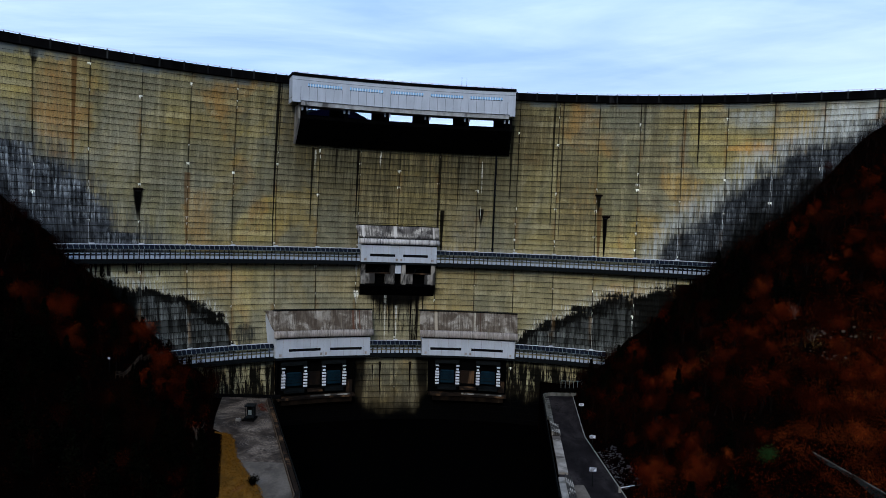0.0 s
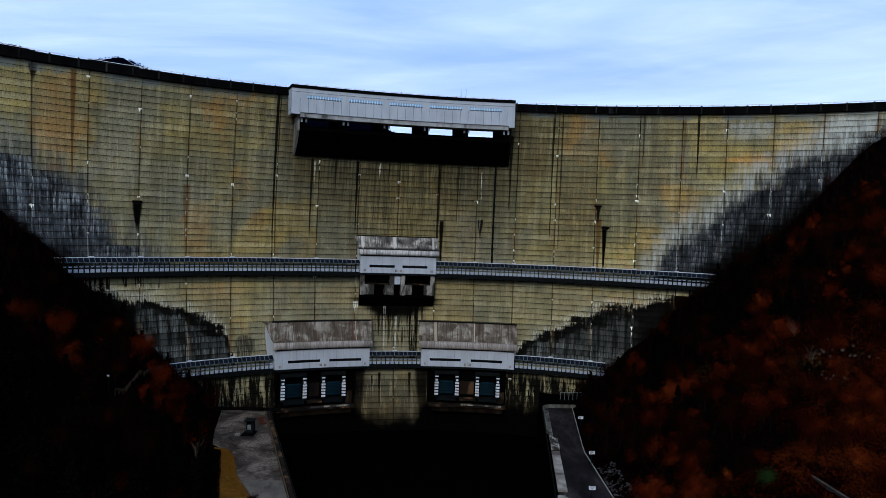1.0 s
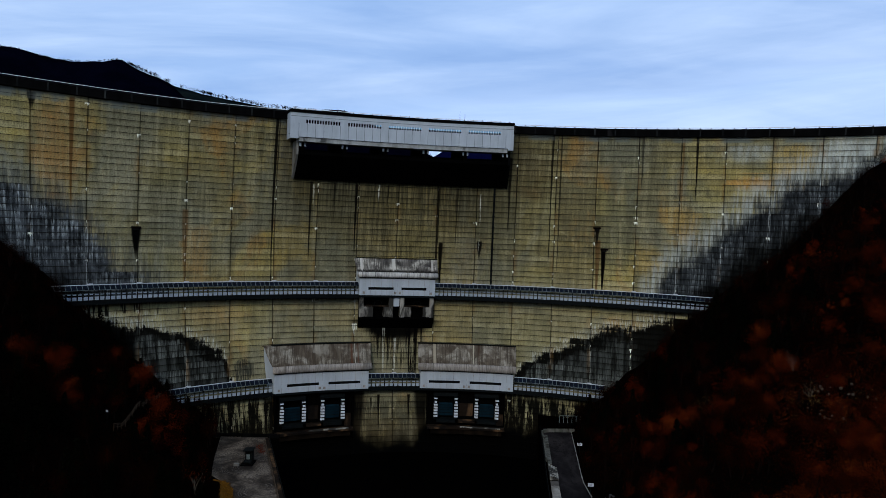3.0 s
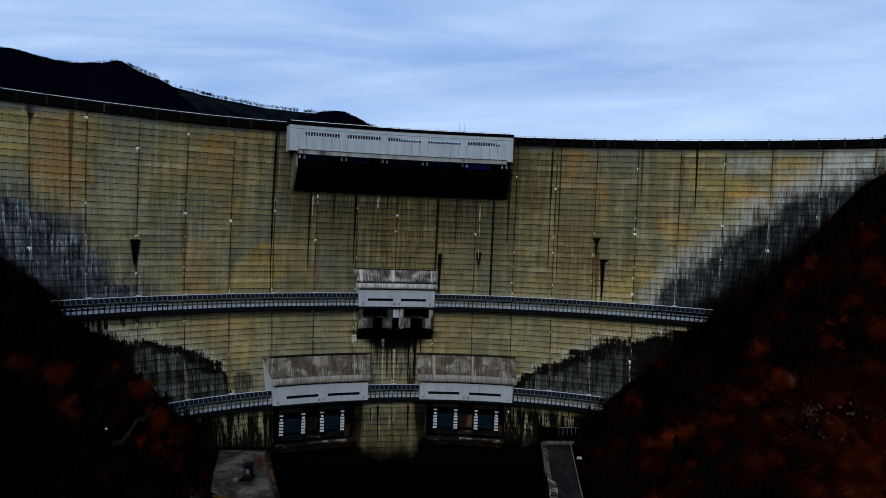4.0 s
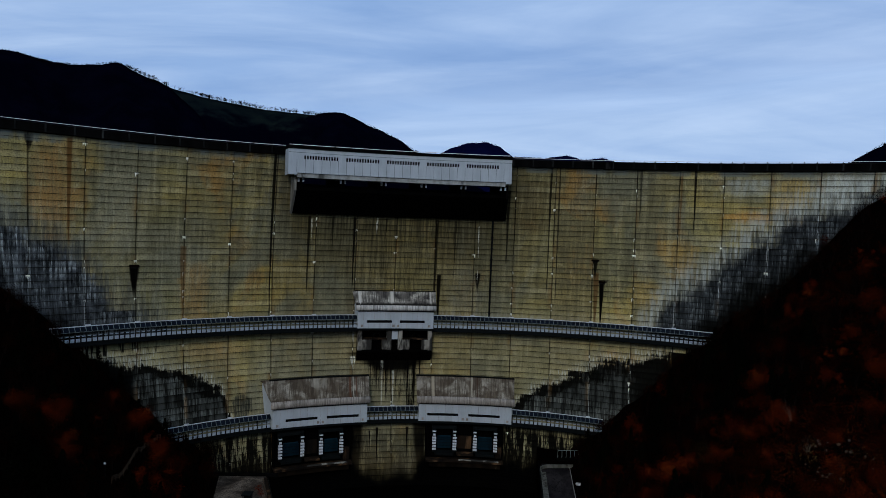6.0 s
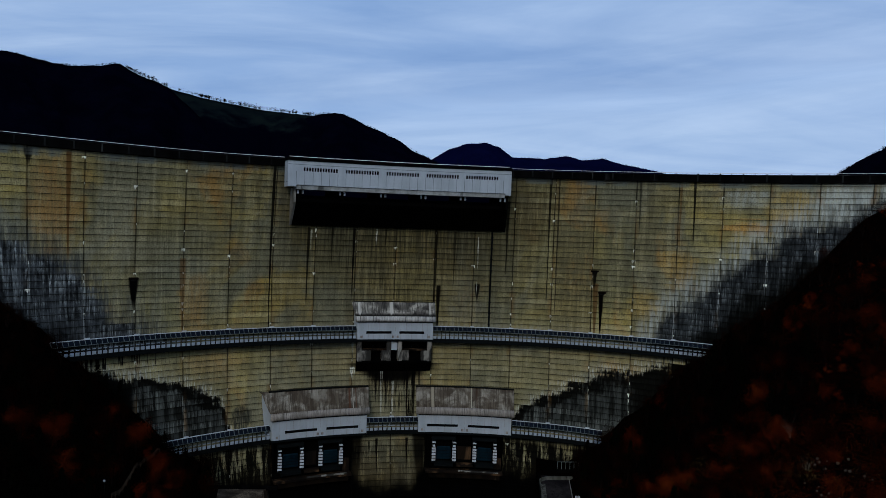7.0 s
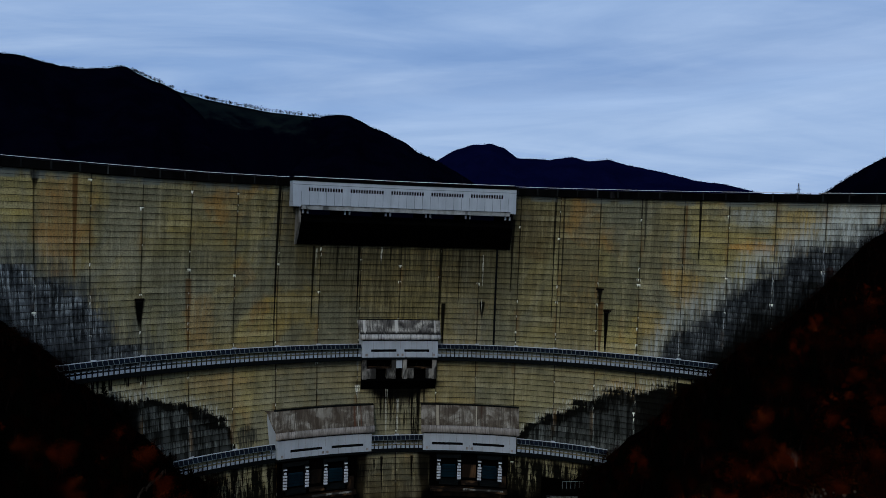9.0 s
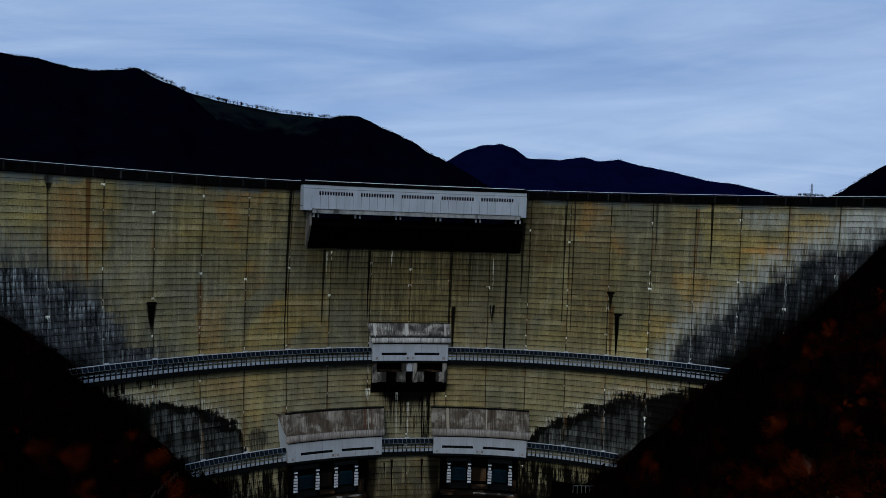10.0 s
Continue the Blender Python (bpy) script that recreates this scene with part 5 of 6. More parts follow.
GE = [(60, -31.0), (135.6, -34.8), (142, -38.0), (157, -46.6), (165, -49.7), (171, -51.8), (174, -53.6), (176, -56.0), (177.5, -60.0), (262, -80.0)]
strip("platform", basin_left, lambda y: max(grass_edge(y), toe_left(y)), [v for v in YS if v <= 212] + [214.5], 4.06, M["pave"], "worn concrete platform with swept tyre marks", "pavement")
strip("pale_platform", lambda y: basin_left(y) - 1.8, lambda y: grass_edge(y) + 0.5, [100.0, 120.0, 135.0, 145.0, 152.0, 156.0], 4.10, M["worn_pave"], "paler concrete paving on the platform", "pavement", 0.08)
strip("grass_bank", lambda y: grass_edge(y) - 0.05, lambda y: min(toe_left(y) + 2.6, grass_edge(y) - 0.4), [100.0, 120.0, 135.0, 140.0, 145.0, 150.0, 156.0, 162.0, 166.0, 170.0, 172.5, 174.5, 175.8, 176.8], 4.35, M["grass"], "ochre dry grass bank beside the platform", "grass", 0.5)
strip("road", lambda y: basin_right(y) + 0.9, toe_right, [v for v in YS if v <= 234], 4.06, M["asphalt"], "damp dark asphalt access road along the basin", "road")
strip("pale_apron", lambda y: basin_right(y) + 1.0, lambda y: 33.2, [100.0, 125.0, 140.0, 148.6], 4.11, M["worn_pave"], "pale concrete apron at the road's near end", "pavement", 0.08)


def along(edge, y0, y1, x0, x1, z0, z1, mat, name, step=6.0):
    """A low wall or kerb that follows an edge line."""
    n = max(1, int((y1 - y0) / step))
    v, f = [], []
    for i in range(n + 1):
        y = y0 + (y1 - y0) * i / n
        e = edge(y)
        v += [(e + x0, y, z0), (e + x1, y, z0), (e + x1, y, z1), (e + x0, y, z1)]
    for i in range(n):
        for j in range(4):
            p, q = 4 * i + j, 4 * i + (j + 1) % 4
            f.append((p, q, q + 4, p + 4))
    f += [(0, 1, 2, 3), tuple(4 * n + j for j in range(4))]
    return fix(mesh_of(name, v, f, mat))


bw = root("basin_wall", (basin_right(180), 180, 4), "pale concrete basin wall beside the road", "retaining wall")
part("parapet", along(basin_right, 196, 224, 0.8, 2.0, 3.9, 4.7, M["mossy"], "parapet"), bw)
part("face", along(basin_right, 60, 236, -0.25, 0.35, -13.0, 4.3, M["shaded_concrete"], "face"), bw)
part("slab", along(basin_right, 155, 183, 0.8, 3.0, 4.0, 4.55, M["pale_pave"], "slab"), bw, "broad pale concrete slab")
part("slab", along(basin_right, 100, 152, 0.5, 2.0, 4.0, 4.5, M["concrete"], "slab"), bw)
for k in range(4):
    part("plank", along(basin_right, 185, 194, 0.8 + 0.65 * k, 1.3 + 0.65 * k, 4.0, 5.3 - 0.25 * k, M["sooty"], "plank"), bw, "stacked pale boards")
    part("plank", along(basin_right, 130, 153, 2.0 + 0.45 * k, 2.3 + 0.45 * k, 4.0, 5.0 - 0.2 * k, M["sooty"], "plank"), bw)
bl = root("basin_wall", (basin_left(170), 170, 4), "grimy concrete basin wall beside the platform", "retaining wall")
part("face", along(basin_left, 60, 215, -0.35, 0.25, -13.0, 4.3, M["shaded_concrete"], "face"), bl)
part("coping", along(basin_left, 100, 212, -1.2, -0.2, 4.0, 4.45, M["grimy"], "coping"), bl)
part("pipe_rail", along(basin_left, 100, 210, -1.75, -1.5, 4.0, 4.6, M["timber"], "pipe_rail"), bl, "pale edge rail")
fence_ = root("edge_fence", (basin_left(150), 150, 4), "thin steel edge fence on the basin wall", "fence")
for i in range(34):
    y = 120 + 2.7 * i
    part("post", cuboid("post", basin_left(y) - 0.2, basin_left(y) - 0.12, y, y + 0.08, 4.4, 5.5, M["steel"]), fence_)
for zz in (4.95, 5.45):
    part("rail", along(basin_left, 120, 210, -0.2, -0.13, zz, zz + 0.07, M["steel"], "rail"), fence_)
rf = root("edge_fence", (basin_right(150), 150, 4), "thin steel edge fence beside the access road", "fence")
for i in range(40):
    y = 120 + 2.7 * i
    part("post", cuboid("post", basin_right(y) - 0.1, basin_right(y) - 0.02, y, y + 0.08, 4.3, 5.5, M["steel"]), rf)
for zz in (4.9, 5.45):
    part("rail", along(basin_right, 120, 226, -0.1, -0.03, zz, zz + 0.07, M["steel"], "rail"), rf)
kerb = new("kerb", along(toe_right, 100, 232, -0.22, 0.0, 4.0, 4.25, M["concrete"], "kerb"))
tagged(kerb, "pale concrete kerb along the road's bank side", "kerb", kind="structure")
bwall = new("low_wall", fix(mesh_of("low_wall", [(-71, 213, 3.8), (-50, 214, 3.8), (-50, 214.6, 3.8), (-71, 213.6, 3.8), (-71, 213, 5.0), (-50, 214, 5.0), (-50, 214.6, 5.0), (-71, 213.6, 5.0)],
    [(0, 1, 2, 3), (4, 5, 6, 7), (0, 1, 5, 4), (1, 2, 6, 5), (2, 3, 7, 6), (3, 0, 4, 7)], M["parapet"])))
tagged(bwall, "low dark concrete wall closing the platform", "wall", kind="structure")


def wall_path(name, pts, thick, z0, z1, mat):
    """An upright wall along a plan line."""
    v, f = [], []
    for i, (x, y) in enumerate(pts):
        a, b = Vector(pts[max(i - 1, 0)]), Vector(pts[min(i + 1, len(pts) - 1)])
        n = (b - a).normalized().orthogonal() * thick / 2
        v += [(x - n.x, y - n.y, z0), (x + n.x, y + n.y, z0), (x + n.x, y + n.y, z1), (x - n.x, y - n.y, z1)]
    for i in range(len(pts) - 1):
        for j in range(4):
            p, q = 4 * i + j, 4 * i + (j + 1) % 4
            f.append((p, q, q + 4, p + 4))
    f += [(0, 1, 2, 3), tuple(4 * (len(pts) - 1) + j for j in range(4))]
    return fix(mesh_of(name, v, f, mat))


corner = [(basin_right(200) + 0.5, 200), (basin_right(222) + 0.5, 222)] + [(35.6 + 4.0 * (1 - math.cos(a)), 226.0 + 4.0 * math.sin(a)) for a in (0.0, 0.4, 0.8, 1.2, 1.57)] + [(44.0, 230.4), (47.5, 230.6)]
rwall = new("low_wall", wall_path("low_wall", corner, 0.4, 3.8, 5.2, M["mossy"]))
tagged(rwall, "mossy concrete parapet curving round the road's end", "wall", kind="structure")
tuft_v, tuft_f, tr_ = [], [], random.Random(23)
for _ in range(2600):
    yy = tr_.uniform(118, 175.5)
    e0, e1 = min(toe_left(yy) + 2.6, grass_edge(yy) - 0.4), grass_edge(yy)
    xx = tr_.uniform(e0, e1 + 0.15)
    leaf_quads(tuft_v, tuft_f, Vector((xx, yy, 4.42)), (0.25, 0.25, 0.08), 4, 0.16, tr_)
tagged(new("dry_grass", mesh_of("dry_grass", tuft_v, tuft_f, M["leaf_straw"])), "tufts of ochre dry grass on the bank", "grass", kind="stuff")
drift_v, drift_f, dr = [], [], random.Random(19)
for _ in range(150):
    f_ = dr.random()
    leaf_quads(drift_v, drift_f, Vector((-51.0 - 3.5 * f_ + dr.gauss(0, 0.5), 198.0 + 9.0 * f_ + dr.gauss(0, 0.5), 4.14)), (0.35, 0.35, 0.03), 7, 0.1, dr, 0.8)
tagged(new("fallen_leaves", mesh_of("fallen_leaves", drift_v, drift_f, M["leaf_red"])), "drift of russet leaves in the platform corner", "leaves", kind="stuff")
# small machine on the platform
hoist = root("winch_cabin", (-53.0, 190.0, 4.1), "small dark steel winch cabin on a dark plinth", "machine")
part("plinth", cuboid("plinth", -54.6, -51.3, 187.6, 191.8, 4.05, 4.5, M["parapet"], 0.08), hoist)
part("cabin", cuboid("cabin", -54.0, -51.8, 190.2, 191.6, 4.5, 7.9, M["steel"], 0.12), hoist)
for px_, py_ in ((-54.0, 188.8), (-51.9, 188.8)):
    part("corner_post", cuboid("corner_post", px_, px_ + 0.14, py_, py_ + 0.14, 4.5, 7.9, M["steel"]), hoist)
part("roof", cuboid("roof", -54.3, -51.5, 188.5, 191.8, 7.9, 8.2, M["steel"], 0.1), hoist)
part("panel", cuboid("panel", -53.6, -52.6, 190.06, 190.18, 5.2, 6.6, M["green_rail"], 0.03), hoist, "dull grey control panel")
part("drum", tube("drum", [(-53.4, 188.2, 5.2), (-51.6, 188.2, 5.2)], [0.55, 0.55], 10, M["steel"]), hoist)
part("block", cuboid("block", -56.4, -55.0, 187.3, 188.3, 4.05, 4.8, M["concrete"], 0.08), hoist)


def sign(x, y, h):
    s = root("road_sign", (x, y, 4.0), "white rectangular notice on a dark post beside the road", "sign", "road signs")
    part("post", tube("post", [(x, y, 4.0), (x, y, 4.0 + h)], [0.09, 0.08], 6, M["steel"]), s)
    b = part("board", cuboid("board", x - 0.75, x + 0.75, y - 0.12, y - 0.08, 4.0 + h - 0.75, 4.0 + h + 0.1, M["white_rail"], 0.01), s)
    for i in range(3):
        part("bar", cuboid("bar", x - 0.6, x + 0.55 - 0.2 * i, y - 0.135, y - 0.122, 4.0 + h - 0.12 - 0.24 * i, 4.0 + h - 0.02 - 0.24 * i, M["blue"]), b)


sign(34.9, 148.0, 4.3)
sign(40.2, 172.5, 4.2)
sign(44.6, 208.0, 3.4)
boom = root("boom_gate", (41.0, 145.5, 4.0), "white boom barrier lying across a side track", "barrier")
part("post", cuboid("post", 40.0, 40.5, 145.0, 145.5, 4.0, 5.3, M["concrete"], 0.04), boom)
part("post", cuboid("post", 46.0, 46.5, 147.5, 148.0, 4.0, 5.6, M["grass"], 0.04), boom)
part("arm", tube("arm", [(40.2, 145.2, 5.1), (46.3, 147.8, 5.2)], [0.11, 0.1], 6, M["white_rail"]), boom)
rail = root("handrail", (47, 236, 5), "short grey handrail on steps at the dam foot", "railing")
for i in range(6):
    part("post", tube("post", [(43.5 + 1.5 * i, 238.0 + 0.1 * i, 5.0), (43.5 + 1.5 * i, 238.0 + 0.1 * i, 7.6)], [0.09, 0.09], 5, M["green_rail"]), rail)
part("rail", tube("rail", [(43.5, 238.0, 7.6), (51.0, 238.5, 7.6)], [0.1, 0.1], 5, M["green_rail"]), rail)
part("steps", cuboid("steps", 43.0, 51.5, 237.0, 240.0, -4.0, 5.0, M["shaded_concrete"]), rail)


# ---- mountains beyond ----
EX, EY, EZ = -0.5, 1.1, 97.3


def ridge(name, ctrl, dist, base, mat, label, seed, rough=1.0, depth=0.32, rows=16, cols=160):
    """A mountain whose skyline passes through a few bearings and elevations (degrees)."""
    az0, az1 = ctrl[0][0], ctrl[-1][0]
    verts, faces = [], []
    for j in range(rows + 4):
        f = (j - 3) / rows               # below 0: far side
        for i in range(cols + 1):
            az = az0 + (az1 - az0) * i / cols
            el = ctrl[-1][1]
            for (a, e), (b, g) in zip(ctrl, ctrl[1:]):
                if az <= b:
                    t = (az - a) / (b - a)
                    el = e + (g - e) * t
                    break
            d = dist * (1 - depth * max(f, 0) + 0.5 * depth * max(-f, 0) * 3)
            top = EZ + dist * math.tan(radians(el))
            wob = noise.fractal(Vector((az * 0.9 + seed, seed, 0)), 1.0, 2.0, 5) * 4.0 * rough * dist / 2000
            top += wob
            if f >= 0:
                spur = 0.5 + 0.5 * noise.fractal(Vector((az * 0.22 + seed, f * 1.4, seed)), 1.0, 2.0, 4)
                z = top - (top - base) * (f ** (0.75 + 0.7 * spur))
                z += fbm(az * 40, f * 900, 60.0, seed) * 10 * rough * min(1, f * 6) * dist / 2000
            else:
                z = top - (top - base) * min(1.0, (-f * 5) ** 1.2)
            verts.append((EX + d * math.sin(radians(az)), EY + d * math.cos(radians(az)), z))
    w = cols + 1
    for j in range(rows + 3):
        for i in range(cols):
            a = j * w + i
            faces.append((a, a + 1, a + w + 1, a + w))
    ob = new(name, fix(mesh_of(name, verts, faces, mat, True)))
    return tagged(ob, label, "mountain", kind="structure")


RA = [(-60, 12.0), (-45, 11.6), (-34.5, 11.1), (-32.5, 11.1), (-30, 10.7), (-28.1, 10.8), (-25.8, 11.3), (-24.6, 10.85), (-22.1, 9.95), (-19.1, 7.3), (-14.6, 4.4), (-10, 1.5)]
RB = [(-26, 10.2), (-22.1, 9.9), (-20, 9.5), (-18.3, 9.25), (-14.8, 8.85), (-11.1, 8.7), (-7.0, 8.2)]
RC = [(-15, 6.0), (-12, 8.3), (-10.2, 8.95), (-8.5, 8.95), (-6.4, 8.1), (-4.5, 7.35), (-2.5, 6.2), (-0.6, 5.4), (1.9, 4.0), (6, 1.5)]
RD = [(-6, 3.5), (-1.5, 5.3), (0.3, 6.4), (1.8, 6.95), (3.4, 7.15), (4.6, 6.8), (5.8, 5.95), (8.4, 5.9), (10.2, 6.15), (11.6, 5.8), (13.2, 6.0), (14.8, 5.5), (17.4, 5.0), (19.9, 4.35), (22.4, 4.0), (25.4, 3.24), (28.2, 3.15), (29.5, 2.6)]
RE = [(26.5, 2.0), (28.2, 3.0), (28.9, 3.3), (29.6, 3.8), (30.6, 4.6), (31.8, 5.3), (36, 8.0), (46, 12.0)]
ridge("mountain_west", RA, 3000, 60, M["forest"], "dark forested mountain rising behind the dam", 1.3)
ridge("mountain_pasture", RB, 3300, 60, M["pasture"], "grassy mountain shoulder with a line of bare trees", 4.1, 0.4)
ridge("mountain_middle", RC, 3150, 60, M["forest"], "dark wooded hill behind the dam", 7.7, 0.8)
ridge("mountain_far", RD, 4000, 60, M["haze_blue_forest"], "distant forested mountain ridge tinted blue for haze", 2.9, 0.6)
ridge("mountain_east", RE, 800, 60, M["forest"], "near wooded hillside beyond the reservoir", 5.5, 1.2)


def skyline_trees(name, ctrl, dist, count, size, seed, a0, a1, label):
    rnd = random.Random(seed)
    v, f = [], []
    for _ in range(count):
        az = rnd.uniform(a0, a1)
        for (a, e), (b, g) in zip(ctrl, ctrl[1:]):
            if a <= az <= b:
                el = e + (g - e) * (az - a) / (b - a)
        x, y = EX + dist * math.sin(radians(az)), EY + dist * math.cos(radians(az))
        z = EZ + dist * math.tan(radians(el)) - 2
        bare = rnd.random() < 0.55
        h = size * rnd.uniform(0.5, 1.15)
        tube("", [(x, y, z - 4), (x, y, z + h * 0.8)], [size * 0.03, size * 0.012], 3, None, v, f)
        for _k in range(36):
            c = Vector((x + rnd.gauss(0, 0.21) * h, y + rnd.gauss(0, 0.15) * h, z + h * rnd.triangular(0.2, 1.0, 0.7)))
            s = size * rnd.uniform(0.08, 0.2) * (0.45 if bare else 1.0)
            d1 = Vector((rnd.uniform(-1, 1), rnd.uniform(-1, 1), rnd.uniform(-1, 1))) * s
            d2 = Vector((rnd.uniform(-1, 1), rnd.uniform(-1, 1), rnd.uniform(-1, 1))) * s
            n0 = len(v)
            v += [tuple(c), tuple(c + d1), tuple(c + d2)]
            f.append((n0, n0 + 1, n0 + 2))
    tagged(new(name, mesh_of(name, v, f, M["leaf_dark"])), label, "trees", kind="stuff")


skyline_trees("ridge_trees", RB, 3285, 200, 21.0, 5, -22.4, -9.5, "line of bare trees along the grassy ridge")
skyline_trees("ridge_trees", RA, 2985, 420, 7.8, 6, -35.5, -22.3, "small trees along the dark mountain ridge")
skyline_trees("ridge_trees", RA, 2985, 70, 17.0, 15, -25.2, -22.3, "bare trees where the dark ridge meets the grassy one")
skyline_trees("ridge_trees", RC, 3135, 300, 7.4, 7, -11.5, 0.0, "small trees along the dark hill's ridge")
skyline_trees("ridge_trees", RD, 3985, 420, 7.8, 8, -1.0, 25.0, "far trees along the blue mountain ridge")
skyline_trees("ridge_trees", RE, 798, 260, 4.0, 9, 27.0, 38.0, "bare trees along the near hillside")
skyline_trees("ridge_trees", RD, 3985, 60, 19.0, 12, 26.3, 28.1, "far tree clump beside the pylon")
pyl = root("pylon", (EX + 1500 * math.sin(radians(27.3)), EY + 1500 * math.cos(radians(27.3)), 150), "far steel lattice power pylon on the skyline", "pylon")
bx, by = pyl.location.x, pyl.location.y
for sx, sy in ((-1, -1), (1, -1), (1, 1), (-1, 1)):
    part("leg", tube("leg", [(bx + 3 * sx, by + 3 * sy, 150), (bx + 0.5 * sx, by + 0.5 * sy, 205)], [0.4, 0.25], 4, M["steel"]), pyl)
for zz, ww in ((185, 6), (193, 5), (200, 4)):
    part("arm", tube("arm", [(bx - ww, by, zz), (bx + ww, by, zz)], [0.3, 0.3], 4, M["steel"]), pyl)


# ---- trees and undergrowth ----
def branch(v, f, tips, p, d, length, rad, depth, rnd):
    """One limb, forking twice or more; tips collects the ends."""
    pts, rads, q = [p], [rad], Vector(p)
    for i in range(3):
        d = (d + Vector((rnd.uniform(-.25, .25), rnd.uniform(-.25, .25), rnd.uniform(-.05, .25)))).normalized()
        q = q + d * (length / 3)
        pts.append(q.copy())
        rads.append(rad * (1 - 0.25 * (i + 1)))
    tube("", pts, rads, 4 if depth > 1 else 3, None, v, f)
    tips.append(pts[-1])
    tips.append(pts[2])
    if depth > 0:
        for _ in range(rnd.choice((2, 3))):
            k = rnd.choice((1, 2, 3))
            a = rnd.uniform(0, 2 * math.pi)
            nd = (d + Vector((math.cos(a), math.sin(a), rnd.uniform(-0.1, 0.7))) * 0.8).normalized()
            branch(v, f, tips, pts[k], nd, length * rnd.uniform(0.55, 0.75), rads[k] * 0.6, depth - 1, rnd)


def broadleaf(name, seed, height, leaves, size, leaf_mat, bark, label, category="tree", forks=3):
    rnd = random.Random(seed)
    v, f, tips = [], [], []
    stems = rnd.choice((1, 2, 3))
    for _ in range(stems):
        lean = Vector((rnd.uniform(-.35, .35), rnd.uniform(-.35, .35), 1)).normalized()
        branch(v, f, tips, Vector((rnd.uniform(-.2, .2), rnd.uniform(-.2, .2), -0.8)), lean, height * rnd.uniform(0.5, 0.65), 0.045 * height / (stems ** 0.5), forks if stems < 3 else 2, rnd)
    t = new(name)
    tagged(t, label, category, "trees on the valley sides")
    tr = new("trunk", mesh_of("trunk", v, f, bark))
    tr.parent = t
    lv, lf = [], []
    use = rnd.sample(tips, min(len(tips), 70))
    for p in use:
        leaf_quads(lv, lf, p, (height * .13, height * .13, height * .10), max(1, leaves // len(use)), size, rnd)
    cr_ = new("crown", mesh_of("crown", lv, lf, leaf_mat))
    cr_.parent = t
    return t


def conifer(name, seed, height, leaf_mat, label):
    rnd = random.Random(seed)
    v, f = [], []
    tube("", [(0, 0, -0.8), (0.1, 0, height * .5), (0, 0.1, height)], [height * .02, height * .013, 0.03], 6, None, v, f)
    lv, lf = [], []
    z = height * 0.15
    while z < height:
        r = (height - z) * 0.26 + 0.25
        for _ in range(6):
            a = rnd.uniform(0, 6.283)
            e = Vector((math.cos(a) * r, math.sin(a) * r, z - 0.25 * r + rnd.uniform(-.2, .2)))
            tube("", [(0, 0, z), tuple(e * 0.9 + Vector((0, 0, z)) * 0.1)], [0.05, 0.015], 3, None, v, f)
            for k in (0.4, 0.7, 1.0):
                leaf_quads(lv, lf, Vector((e.x * k, e.y * k, z + (e.z - z) * k)), (r * .14, r * .14, .16), 4, 0.34, rnd, 0.4)
        z += height * 0.06
    t = new(name)
    tagged(t, label, "tree", "trees on the valley sides")
    tr = new("trunk", mesh_of("trunk", v, f, M["bark"]))
    tr.parent = t
    cr_ = new("crown", mesh_of("crown", lv, lf, leaf_mat))
    cr_.parent = t
    return t


KINDS = {
    "red": [broadleaf("russet_tree", 11 + i, 6.0 + i, 2300, 0.12, M["leaf_red"], M["bark"], "small deciduous tree with thinning russet leaves") for i in range(3)],
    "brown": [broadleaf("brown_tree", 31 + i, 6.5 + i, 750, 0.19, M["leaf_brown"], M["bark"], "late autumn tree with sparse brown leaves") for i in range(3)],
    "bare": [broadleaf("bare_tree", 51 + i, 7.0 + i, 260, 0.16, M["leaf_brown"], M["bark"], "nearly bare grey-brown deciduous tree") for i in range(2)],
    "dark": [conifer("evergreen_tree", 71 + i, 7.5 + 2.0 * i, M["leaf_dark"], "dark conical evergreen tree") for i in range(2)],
}
KINDS["dusky"] = [broadleaf("dusky_tree", 131 + i, 6.0 + i, 1500, 0.13, M["leaf_dusky"], M["bark"], "autumn tree with dull dark red leaves") for i in range(3)]
KINDS["shrub"] = [broadleaf("bare_shrub", 81 + i, 3.0, 160, 0.12, M["leaf_brown"], M["bark"], "low bare shrub at the foot of the dam wall", "shrub", 2) for i in range(3)]
ALL = [o for k in KINDS.values() for o in k]
for o in ALL:
    o.location = (0, 0, -400)
used = set()


def plant(o, x, y, s, turn):
    m = pose(x, y, ground_z(x, y) - 0.2, 0, 0, turn) @ Matrix.Diagonal((s, s, s, 1))
    if o not in used:
        used.add(o)
        o.matrix_basis = m
        return o
    c = copy_thing(o, Matrix.Identity(4))
    c.matrix_basis = m
    return c


# where the leaves still hang: plan place and reach of each russet clump
RUSSET = [(-94, 162, 5), (-97, 160, 5), (-92, 166, 4), (-84, 158, 4), (-90, 181, 4), (-77, 171, 5), (-82, 193, 4), (-76, 189, 4), (-68, 182, 5), (-62, 173, 4), (-95, 196, 3), (120, 202, 7),
          (115, 211, 5), (108, 172, 9), (104, 203, 4), (101, 169, 7), (74, 171, 6), (79, 157, 6), (79, 168, 5), (61, 180, 5), (70, 173, 4), (58, 185, 4), (55, 153, 4), (76, 124, 7), (79, 121, 9)]
RUSSET += [(86, 131, 8), (73, 112, 9), (73, 135, 4), (52, 133, 5), (57, 127, 4), (63, 217, 4), (96, 118, 9), (88, 104, 10), (67, 105, 9), (49, 140, 7), (64, 114, 8)]
